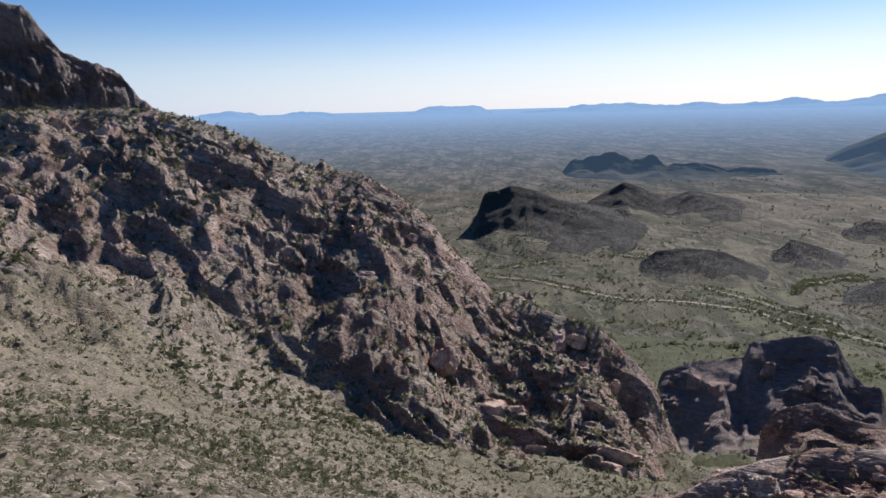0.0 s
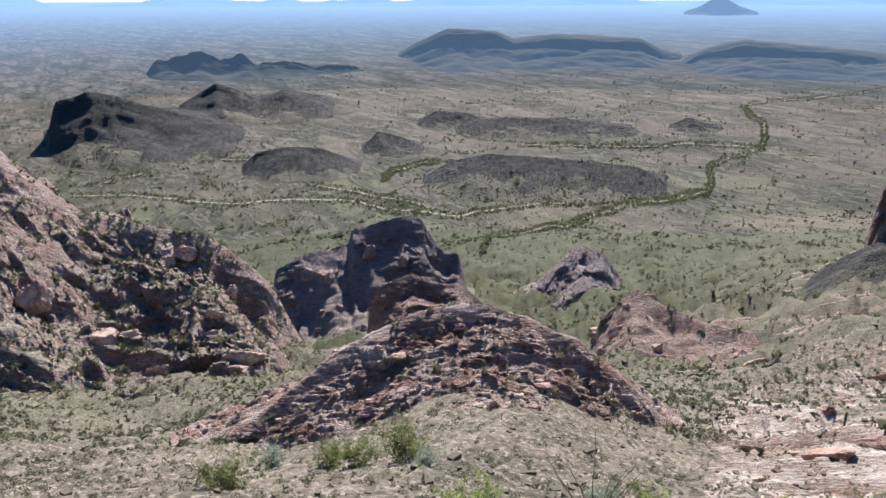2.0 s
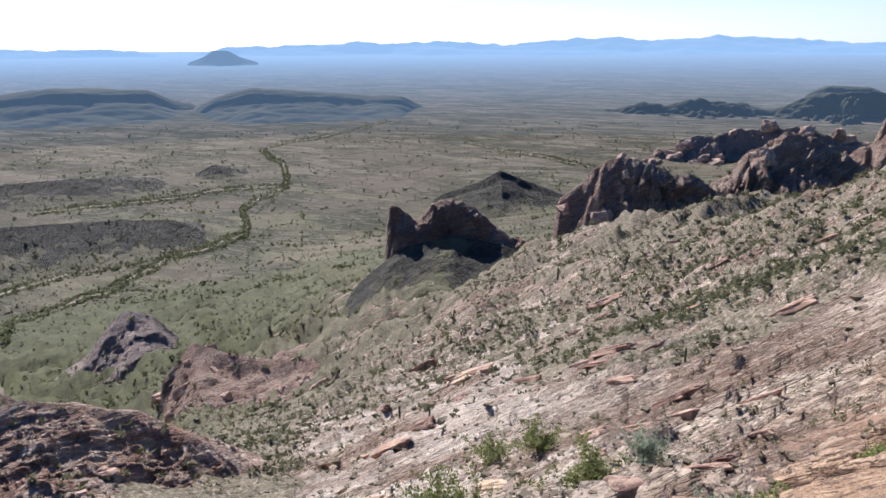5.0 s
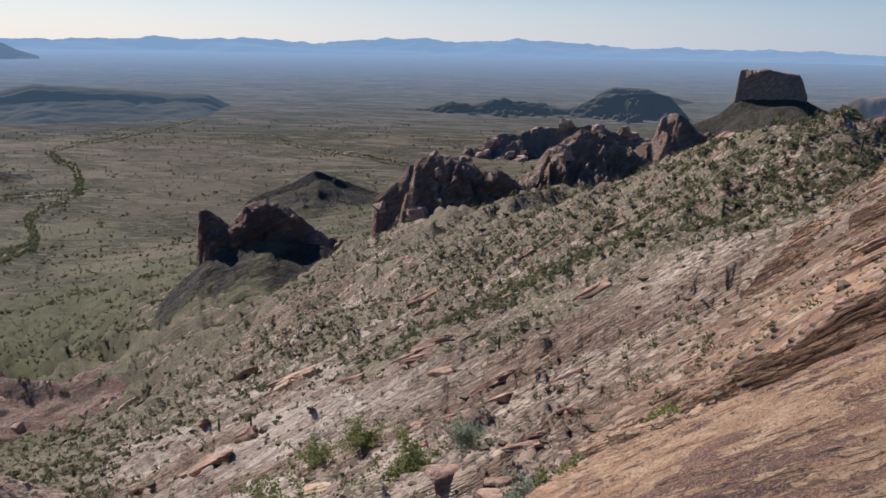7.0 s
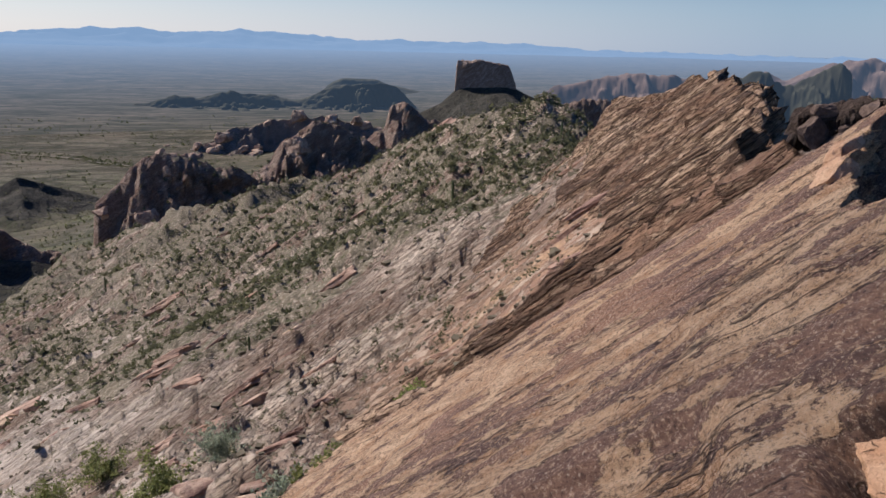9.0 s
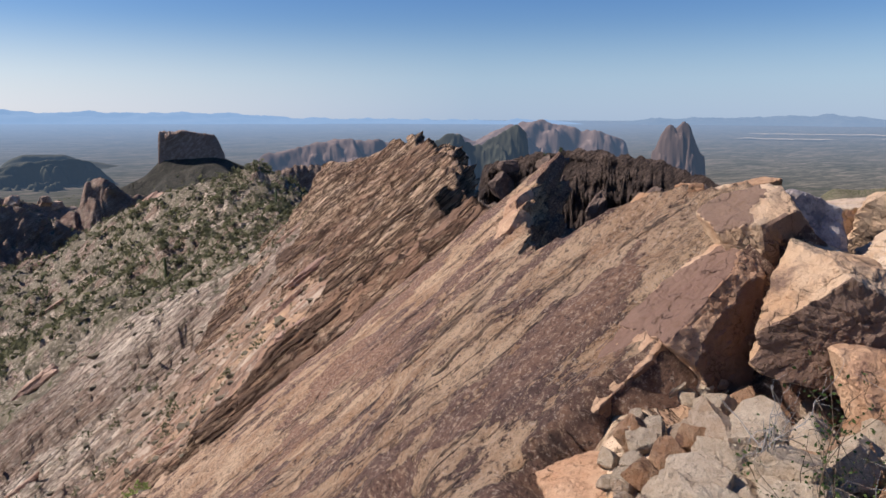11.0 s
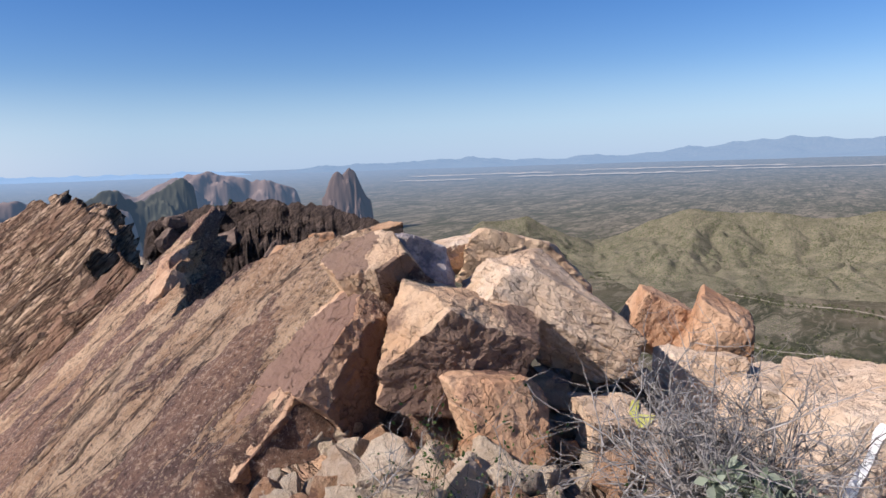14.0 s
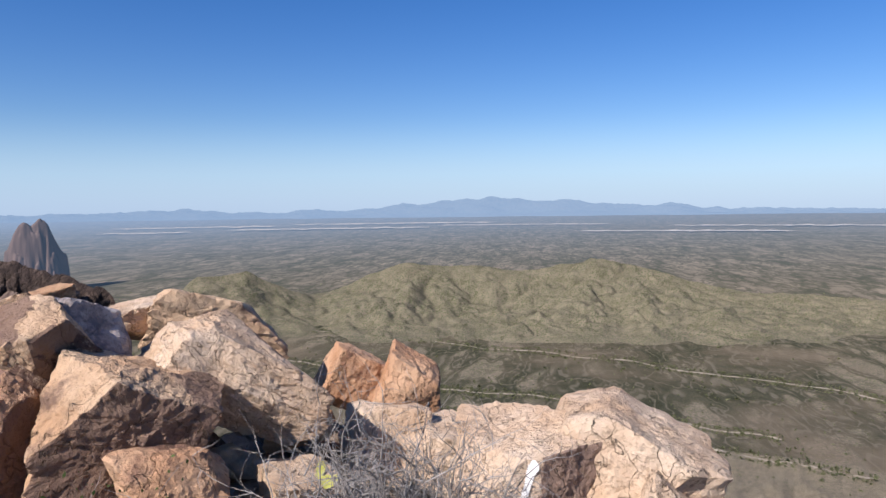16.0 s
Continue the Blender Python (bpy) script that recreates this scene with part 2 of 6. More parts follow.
    edge = n.math("ADD", rock, n.math("MULTIPLY", n.math("SUBTRACT", n.noise(strata, 0.3 * grain, 7, 0.72), 0.5), 1.7))
    mask = n.ramp(edge, (0.44, 0.0), (0.56, 1.0))
    col = n.mix(mask, soil, rockcol)
    height = n.math("ADD", n.math("MULTIPLY", mid, 1.3), n.math("ADD", n.math("MULTIPLY", fine, 0.5), n.math("ADD", n.math("MULTIPLY", dots, 0.5), n.math("ADD", n.math("MULTIPLY", mask, 0.35), n.math("MULTIPLY", mask, n.math("SUBTRACT", n.math("MULTIPLY", scales, 0.12), n.math("MULTIPLY", crev, 0.5)))))))
    return n.finish(col, 0.92, height, strength, depth / grain)


def slab_material(name):
    """Bared bed: chocolate desert varnish on the old surface (attribute varnish), tan and ochre rock where it has flaked off."""
    n = Nodes(name)
    pos = n.attr("pos", "Vector")

    def along_dip(stretch):
        out = n.add("ShaderNodeCombineXYZ")
        for k, (axis, f) in enumerate(((BED_NORMAL, 1.0), (BED_STRIKE, 1.0), (BED_UP, stretch))):
            d = n.add("ShaderNodeVectorMath", operation="DOT_PRODUCT")
            n.link(pos, d.inputs[0])
            d.inputs[1].default_value = axis
            n.link(n.math("MULTIPLY", d.outputs["Value"], f), out.inputs[k])
        return out.outputs[0]
    dip, streak = along_dip(0.5), along_dip(0.07)
    mid = n.noise(dip, 3.0, 10, 0.74)
    fine = n.noise(pos, 30, 8, 0.8)
    speck = n.noise(pos, 55, 5, 0.75)
    runs = n.noise(streak, 3.5, 7, 0.68)
    fresh = n.mix(n.ramp(mid, (0.4, 0.0), (0.6, 1.0)), (0.47, 0.265, 0.14), (0.72, 0.50, 0.31))
    old = n.mix(n.ramp(mid, (0.38, 0.0), (0.62, 1.0)), (0.16, 0.092, 0.07), (0.325, 0.185, 0.128))
    old = n.mix(n.ramp(n.noise(dip, 0.9, 6, 0.65), (0.50, 0.0), (0.60, 0.8)), old, (0.36, 0.20, 0.122))
    old = n.mix(n.ramp(runs, (0.40, 0.65), (0.5, 0.0)), old, (0.115, 0.071, 0.061))
    lift = n.math("MULTIPLY", n.math("SUBTRACT", n.attr("varnish"), 0.5), 0.30)
    col, relief = old, None
    # flakes broken off at three sizes: each bares fresh rock behind a lip with its shadow painted dark
    for scale, rough, level, show in ((0.55, 0.72, 0.46, 0.9), (1.8, 0.72, 0.44, 0.85), (6.0, 0.7, 0.41, 0.8)):
        f = n.math("SUBTRACT", n.noise(dip, scale, 10, rough), n.math("ADD", level, n.math("MULTIPLY", lift, -0.45)))
        f = n.math("ADD", f, 0.5)
        bare = n.ramp(f, (0.497, 1.0), (0.503, 0.0))
        col = n.mix(n.math("MULTIPLY", bare, show), col, fresh)
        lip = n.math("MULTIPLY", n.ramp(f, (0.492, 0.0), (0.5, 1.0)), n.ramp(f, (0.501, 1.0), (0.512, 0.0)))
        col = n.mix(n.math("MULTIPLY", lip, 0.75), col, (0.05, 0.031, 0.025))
        one = n.math("MULTIPLY", bare, -0.5 / (scale + 0.5))
        relief = one if relief is None else n.math("ADD", relief, one)
    col = n.mix(n.ramp(fine, (0.39, 0.9), (0.46, 0.0)), col, (0.085, 0.052, 0.04))
    col = n.mix(n.ramp(fine, (0.54, 0.0), (0.61, 0.7)), col, (0.70, 0.48, 0.31))
    col = n.mix(n.ramp(speck, (0.57, 0.0), (0.62, 0.7)), col, (0.70, 0.54, 0.40))
    col = n.mix(n.ramp(speck, (0.38, 0.6), (0.43, 0.0)), col, (0.09, 0.055, 0.044))
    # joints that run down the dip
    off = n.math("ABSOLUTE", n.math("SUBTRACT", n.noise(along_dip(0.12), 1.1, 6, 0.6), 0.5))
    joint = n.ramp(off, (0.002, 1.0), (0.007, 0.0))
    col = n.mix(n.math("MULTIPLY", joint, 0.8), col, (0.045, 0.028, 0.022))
    height = n.math("ADD", n.math("MULTIPLY", mid, 0.7), n.math("ADD", n.math("MULTIPLY", fine, 0.8), n.math("SUBTRACT", relief, n.math("MULTIPLY", joint, 0.6))))
    return n.finish(col, 0.82, height, 1.0, 0.07)


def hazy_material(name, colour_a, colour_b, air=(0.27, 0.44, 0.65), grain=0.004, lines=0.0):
    """Far country behind the place: dry land with the haze of miles of air painted on as blue glow, by the attribute
    far (0 to 1).
    """
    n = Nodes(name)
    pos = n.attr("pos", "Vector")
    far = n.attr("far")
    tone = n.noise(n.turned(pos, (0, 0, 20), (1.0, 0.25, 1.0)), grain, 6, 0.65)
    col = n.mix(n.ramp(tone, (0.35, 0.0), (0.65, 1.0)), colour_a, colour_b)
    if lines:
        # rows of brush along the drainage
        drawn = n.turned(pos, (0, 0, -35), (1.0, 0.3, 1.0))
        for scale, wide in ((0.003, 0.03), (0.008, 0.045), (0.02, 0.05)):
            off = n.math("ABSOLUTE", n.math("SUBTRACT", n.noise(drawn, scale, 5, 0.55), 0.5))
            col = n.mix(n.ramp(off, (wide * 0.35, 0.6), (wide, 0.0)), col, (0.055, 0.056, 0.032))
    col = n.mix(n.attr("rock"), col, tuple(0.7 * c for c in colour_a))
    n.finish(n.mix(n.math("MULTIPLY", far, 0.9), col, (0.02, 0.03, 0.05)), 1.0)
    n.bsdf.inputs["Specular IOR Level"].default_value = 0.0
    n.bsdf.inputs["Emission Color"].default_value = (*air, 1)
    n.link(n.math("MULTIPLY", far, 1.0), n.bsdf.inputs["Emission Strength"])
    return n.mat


LAND = land_material("desert_slope", green=(0.062, 0.064, 0.026), rock_a=(0.27, 0.18, 0.125), rock_b=(0.68, 0.56, 0.42))
PLAIN = land_material("desert_plain", soil_a=(0.106, 0.094, 0.058), soil_b=(0.185, 0.154, 0.105), green=(0.070, 0.074, 0.028), shrub=0.26, grain=0.14, strength=0.6, channels=1.0)
HILL = land_material("dark_hill", rock_a=(0.066, 0.063, 0.048), rock_b=(0.118, 0.105, 0.078), soil_a=(0.115, 0.102, 0.058), soil_b=(0.185, 0.158, 0.10), green=(0.05, 0.056, 0.022), grain=0.14, strength=0.8, stretch=0.6)
CRAG = land_material("red_brown_crag", rock_a=(0.33, 0.21, 0.155), rock_b=(0.55, 0.42, 0.32), soil_a=(0.14, 0.12, 0.078), soil_b=(0.21, 0.175, 0.12), green=(0.065, 0.072, 0.03), grain=0.4, strength=1.0, stretch=0.4)
KNOB = land_material("red_bedded_rock", rock_a=(0.36, 0.205, 0.14), rock_b=(0.70, 0.56, 0.44), grain=0.9, strength=1.0, stretch=0.4)
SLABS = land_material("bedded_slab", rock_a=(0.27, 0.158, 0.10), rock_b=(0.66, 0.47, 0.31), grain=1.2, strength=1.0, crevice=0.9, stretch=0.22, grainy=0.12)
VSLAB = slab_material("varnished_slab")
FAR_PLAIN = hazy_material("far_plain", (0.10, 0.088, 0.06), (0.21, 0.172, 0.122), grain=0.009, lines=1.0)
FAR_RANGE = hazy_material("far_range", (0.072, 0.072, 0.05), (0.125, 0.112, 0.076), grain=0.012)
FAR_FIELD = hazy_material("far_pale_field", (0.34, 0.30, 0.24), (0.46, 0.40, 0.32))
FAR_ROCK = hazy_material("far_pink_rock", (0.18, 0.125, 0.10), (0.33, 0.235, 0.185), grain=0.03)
SPUR = land_material("spur_rock", rock_a=(0.40, 0.255, 0.185), rock_b=(0.72, 0.57, 0.46), soil_a=(0.18, 0.15, 0.105), soil_b=(0.265, 0.22, 0.155), green=(0.075, 0.08, 0.034), grain=0.55, strength=1.0, stretch=0.45)
VARNISHED = land_material("black_varnished_rock", rock_a=(0.07, 0.048, 0.038), rock_b=(0.17, 0.118, 0.088), soil_a=(0.12, 0.10, 0.065), soil_b=(0.19, 0.15, 0.10), grain=0.9, strength=1.0, stretch=0.4)
VALLEY = land_material("valley_hill", rock_a=(0.16, 0.135, 0.09), rock_b=(0.27, 0.22, 0.155), soil_a=(0.135, 0.122, 0.074), soil_b=(0.21, 0.182, 0.118), green=(0.06, 0.066, 0.03), shrub=0.36, grain=0.2, strength=1.0, stretch=0.7)
DARK = land_material("dark_varnished_crag", rock_a=(0.29, 0.225, 0.19), rock_b=(0.48, 0.385, 0.325), soil_a=(0.15, 0.13, 0.09), soil_b=(0.23, 0.19, 0.135), grain=0.7, strength=1.0, stretch=0.4)

# ---- the lie of the land: bearing, then (distance, angle below or above the eye's level) outwards ----
PROFILES = {}


def lie(bearing, *pairs):
    PROFILES[bearing] = pairs


lie(-30, (1.5, -48), (6, -34), (15, -27), (40, -23), (120, -18), (180, -14.3), (300, -5), (360, -1), (500, -9), (900, -19.5))
lie(-12, (1.5, -48), (6, -37), (20, -31), (60, -28), (120, -25), (188, -22), (260, -13), (330, -6), (480, -16), (900, -19.5))
lie(3, (1.5, -48), (6, -40), (20, -36), (60, -32), (120, -29.5), (195, -27.2), (240, -23), (290, -16), (420, -24), (900, -19.5))
lie(18, (1.5, -48), (6, -42), (20, -38), (60, -33.5), (120, -30.5), (205, -28), (235, -27), (300, -30), (600, -26), (920, -19.2))
lie(36, (1.5, -48), (6, -43), (18, -40), (50, -31.2), (66, -29), (90, -33), (200, -32), (400, -26), (600, -23.5), (960, -18.4))
lie(52, (1.5, -48), (6, -43), (16, -39), (50, -33.5), (120, -29), (200, -27), (300, -25.5), (500, -22), (800, -19.3), (1120, -15.9))
lie(65, (1.5, -48), (6, -42), (15, -38), (50, -32), (120, -27), (250, -21.5), (300, -21.9), (450, -17.8), (700, -18), (1300, -13.8))
lie(72, (1.5, -48), (6, -41), (12, -37), (50, -30), (120, -24), (220, -18.2), (260, -17.6), (330, -20), (800, -17), (1500, -12.0))
lie(86, (1.5, -48), (5, -40), (10, -36), (40, -27), (100, -19.5), (200, -13.8), (230, -12.8), (300, -16), (800, -14), (2000, -9.1))
lie(95, (1.5, -48), (4, -42), (8, -37), (30, -27), (80, -17.5), (150, -11.5), (190, -9.7), (260, -14), (1000, -11.5), (3000, -6.1))
lie(105, (1.5, -48), (4, -41), (7, -36), (20, -27), (60, -15), (120, -7.5), (160, -6.1), (220, -11), (1000, -9.5), (3500, -5.2))
lie(112, (1.5, -48), (4, -38), (7, -33), (20, -23), (50, -13), (90, -6.8), (130, -4.8), (180, -9), (1000, -9), (4000, -4.6))
lie(122, (1.5, -48), (3, -37), (6, -29), (12, -22.5), (25, -14), (45, -7.5), (66, -3.6), (90, -9), (150, -15), (3000, -6.1))
lie(130, (1.5, -48), (3, -32), (5, -22), (7.5, -14.5), (9, -12.6), (12, -15.5), (25, -12), (45, -8.5), (80, -7.5), (200, -20))
lie(138, (1.5, -48), (2.1, -28.5), (2.6, -22.8), (3.0, -19.9), (4, -16), (6, -12.5), (8, -8), (10.5, -6.9), (13, -14), (60, -12), (200, -25), (2000, -9.1))
lie(146, (1.5, -48), (2.1, -28), (2.6, -22.2), (3.0, -19.5), (3.6, -16.5), (5, -11), (7, -7.2), (9, -6.4), (12, -14), (100, -14), (300, -27), (1500, -12))
lie(158, (1.5, -48), (2.1, -29), (2.5, -24), (3.2, -18.5), (4, -15), (5, -14), (7, -22), (20, -38), (200, -36), (600, -26), (1100, -16.2))
lie(172, (1.5, -48), (2.4, -30), (3, -22), (4, -18), (4.6, -18), (6.5, -30), (20, -40), (200, -37), (600, -26.5), (1000, -17.7))
lie(186, (1.5, -48), (2.4, -31), (3, -24), (3.6, -22), (4.4, -25), (7, -36), (20, -41), (200, -37), (600, -26.5), (1000, -17.7))
lie(204, (1.5, -48), (2.4, -33), (3, -30), (3.6, -30), (4.4, -33), (7, -38), (20, -41), (200, -37), (600, -26.5), (1000, -17.7))
lie(240, (1.5, -48), (3, -32), (8, -22), (20, -20), (60, -20), (200, -22), (400, -22), (600, -23), (800, -20), (1000, -17.7))
lie(285, (1.5, -48), (3, -30), (8, -16), (20, -10), (60, -8), (200, -6), (400, -6), (600, -14), (800, -19), (1000, -17.7))

BEARINGS = sorted(PROFILES)
LOG_R = np.linspace(math.log(1.5), math.log(60000), 500)


def profile_heights(pairs):
    r = np.array([p[0] for p in pairs] + [1e5])
    el = np.array([p[1] for p in pairs])
    z = np.append(r[:-1] * np.tan(np.radians(el)), -EYE)
    return np.interp(LOG_R, np.log(r), np.append(el, 0)), z


NET = np.stack([profile_heights(PROFILES[k])[0] for k in BEARINGS])


def land_el(bearing, r):
    """Angle under the eye's level of the bare land: smooth between the bearings given above."""
    b = (np.asarray(bearing, float) + 40) % 360 - 40
    marks = np.array([BEARINGS[-1] - 360] + BEARINGS + [BEARINGS[0] + 360], float)
    net = np.concatenate([NET[-1:], NET, NET[:1]])
    j = np.clip(np.searchsorted(marks, b, side="right") - 1, 0, len(marks) - 2)
    f = (b - marks[j]) / (marks[j + 1] - marks[j])
    q = np.clip((np.log(np.maximum(r, 1.5)) - LOG_R[0]) / (LOG_R[1] - LOG_R[0]), 0, len(LOG_R) - 1.001)
    k = q.astype(int)
    g = q - k
    wide = (marks[j + 1] - marks[j])
    rise = np.gradient(net, marks, axis=0) * 0.8

    def at(table, row):
        return table[row, k] * (1 - g) + table[row, k + 1] * g
    f2, f3 = f * f, f * f * f
    return (at(net, j) * (2 * f3 - 3 * f2 + 1) + at(net, j + 1) * (3 * f2 - 2 * f3)
            + wide * (at(rise, j) * (f3 - 2 * f2 + f) + at(rise, j + 1) * (f3 - f2)))


def bare_rock(b, r, x, y):
    """How far the ground is naked rock (1) or stony soil with scrub (0)."""
    slab = smooth(b, 100, 122) * (1 - smooth(r, 60, 110)) + 0.0
    ledges = smooth(b, 48, 66) * (1 - smooth(b, 122, 132)) * (0.36 - 0.16 * smooth(b, 70, 90) * smooth(r, 40, 110) + 0.6 * (1 - smooth(r, 25, 80)) + 0.06 * (1 - smooth(b, 75, 90)))
    left = (1 - smooth(b, -10, 12)) * smooth(r, 150, 215) * 0.45
    crest = smooth(b, 120, 128) * (1 - smooth(b, 300, 318)) * (1 - smooth(r, 150, 300))
    spur = 0.25 * smooth(r, 190, 260) * (1 - smooth(b, 10, 24)) * (1 - smooth(r, 420, 600))
    gully = 1.0 * smooth(b, 52, 58) * (1 - smooth(b, 70, 80)) * smooth(r, 32, 44) * (1 - smooth(r, 100, 150))
    patch = 0.25 * fbm(x / 40, y / 40, 3, 5)
    low = 1 - smooth(r, 500, 1000)
    return np.clip(np.maximum.reduce([slab, ledges, gully, left, crest, spur + 0.1]) * low + patch * low, 0, 1)


def strike(x, y):
    """Distances along the strike of the beds (towards bearing 120) and up their dip (towards bearing 210)."""
    c, s = math.cos(radians(120)), math.sin(radians(120))
    return x * s + y * c, x * c - y * s


def terrace(f, steps=3.0, sharp=0.16):
    g = f * steps
    k = np.floor(g)
    return (k + smooth(g - k, 1 - sharp, 1.0) + 0.25 * (g - k)) / steps


def beds(x, y, z, size=1.0, seed=11):
    """Relief of tilted beds weathered into ledges, about -1 to 1: it changes quickly across the beds, slowly along them."""
    p, q = strike(x, y)
    d = z * math.cos(radians(BED_DIP)) - q * math.sin(radians(BED_DIP))
    wob = 0.5 * fbm(p / (14 * size), q / (14 * size), 3, seed + 50)
    rib = fbm(d / (2.2 * size) + wob, p / (16 * size) + q / (40 * size), 4, seed, 0.55)
    thin = fbm(d / (0.6 * size) + wob, p / (5 * size), 3, seed + 7, 0.6)
    return terrace(rib + 0.28 * thin) + 0.2 * thin


# the ridge of tilted beds: u runs along the strike (towards bearing 120), v up the dip, and depth runs square to the beds
EDGE_U = (2.0, 3.1, 3.8, 4.1, 4.3, 4.75, 6.0, 7.6, 9.0, 9.8, 10.6, 12.0, 18.0, 25.0, 32.0, 45.0, 60.0, 70.0)
EDGE_V = (1.0, 1.0, 0.9, 0.7, 0.4, 0.15, 0.2, 0.5, 0.9, 1.5, 1.2, -0.4, 0.0, 0.9, 1.8, 1.5, 0.5, -0.5)


def bed_depth(u, v):
    """How deep under the eye, square to the beds, the bared bed lies."""
    broken = smooth(v, -1.5, -0.5)
    near = 1.25 + 0.46 * (smooth(u, 4.68, 4.76) * broken + smooth(u, 2.8, 7.0) * (1 - broken)) + 0.055 * np.maximum(u - 4.7, 0)
    lip = u + 0.10 * terrace(fbm(v / 0.35, v * 0 + 3, 4, 771, 0.6), 3.0, 0.15)
    near = near + (0.36 * (1 - smooth(lip, 2.74, 2.79)) + 0.9 * (1 - smooth(lip, 2.45, 2.68))) * smooth(v, -0.5, -0.25) + 0.10 * (1 - smooth(u, 3.30, 3.35)) * (1 - smooth(v, -0.95, -0.7))
    far = 2.3 + 1.1 * smooth(u, 11, 20) - 2.1 * smooth(u, 24, 62) * smooth(-v, 1, 6) + 0.25 * smooth(-v, 7, 12)
    return near + (far - near) * smooth(u, 10.35, 10.7)


def bed_ground(x, y):
    """Height of the bared bed under a place, and its u and v."""
    p, q = strike(x, y)
    c, sn, t = math.cos(radians(BED_DIP)), math.sin(radians(BED_DIP)), math.tan(radians(BED_DIP))
    depth = 1.3 + 0 * p
    for _ in range(4):
        z = q * t - depth / c
        v = q * c + z * sn
        depth = bed_depth(p, np.clip(v, -30, 3))
    return q * t - depth / c, p, v


def land_height(b, r, relief=True):
    """Height over the eye of the land at a bearing and true distance."""
    b, r = np.broadcast_arrays(np.asarray(b, float), np.asarray(r, float))
    x, y = r * np.sin(np.radians(b)), r * np.cos(np.radians(b))
    z = np.where(r < 1.5, -1.67, r * np.tan(np.radians(land_el(b, r))))
    plain = -EYE + 5 * fbm(x / 900, y / 900, 3, 31) * smooth(r, 900, 2500) + 1.6 * fbm(x / 120, y / 120, 3, 33)
    rock = bare_rock(b, r, x, y)
    if relief:
        bed = beds(x, y, z, 1.0)
        amount = np.interp(r, [2, 4, 7, 12, 30, 80, 200, 900, 1300], [0.03, 0.1, 0.2, 0.32, 0.7, 1.2, 2.1, 2.5, 0])
        z = z + (0.25 + 0.75 * rock) * bed * amount * 1.15
        z = z + 0.11 * beds(x, y, z, 0.18, 61) * smooth(r, 2, 5) * (1 - smooth(r, 35, 70)) * rock
        z = z + (1 - 0.5 * rock) * (ridged(x / 75, y / 75, 5, 21, 0.5) - 0.8) * np.interp(r, [12, 60, 150, 320, 700, 1100], [0, 0.8, 3.5, 15, 14, 0])
        us, qs = strike(x, y)
        zone = smooth(b, 50, 60) * (1 - smooth(b, 118, 124))
        for size, tall, r0, r1, r2, r3, sd in ((1.2, 0.6, 8, 14, 40, 70, 301), (3.5, 0.45, 22, 35, 110, 170, 311), (9.0, 0.26, 60, 90, 260, 330, 321)):
            bent = us + 0.6 * size * fbm(us / (5 * size), qs / (5 * size), 3, sd)
            field = fbm(bent / (2.4 * size), qs / (12 * size), 5, sd + 1, 0.5)
            shelf = terrace(field, 2.4, 0.07)
            patchy = smooth(fbm(us / (9 * size), qs / (9 * size), 3, sd + 2), -0.25, 0.25) * zone * smooth(r, r0, r1) * (1 - smooth(r, r2, r3))
            z = z + tall * size * shelf * patchy
            cut = field * 2.4 - np.floor(field * 2.4)
            rock = np.clip(rock + 0.7 * patchy * smooth(cut, 0.7, 0.9) - 0.1 * patchy * (1 - smooth(cut, 0.3, 0.6)), 0, 1)
        z = z + 0.2 * fbm(x / 1.5, y / 1.5, 4, 41, 0.65) * smooth(r, 3, 20) * (1 - smooth(r, 120, 250)) * (1 - 0.5 * rock)
        z = z + 0.5 * fbm(x / 7, y / 7, 4, 43, 0.6) * smooth(r, 25, 90) * (1 - smooth(r, 500, 900))
    zb, u, v = bed_ground(x, y)
    over = v - np.interp(u, EDGE_U, EDGE_V) + 0.35
    under = zb - 0.22 - 0.012 * u - np.maximum(over, 0) * 1.9
    keep = smooth(u, 3.0, 3.6) * (1 - smooth(u, 58, 74)) * smooth(b, 91, 101) * (1 - smooth(b, 150, 160)) * smooth(v, -20, -10)
    keep = keep * np.where(over > 0, np.where(under < z, 1.0, 0.0) * 1.0, 1.0)
    z = z + (under - z) * keep
    return np.maximum(z, plain + 0 * z), rock, x, y


GROUND_B = np.concatenate([np.arange(-37, 209, 0.17), np.arange(209, 323, 1.2)])
GROUND_R = np.concatenate([[0.02, 0.4, 0.8, 1.2], np.exp(np.concatenate([np.arange(math.log(1.5), math.log(15), 0.018), np.arange(math.log(15), math.log(300), 0.0145), np.arange(math.log(300), math.log(60000), 0.028)]))])


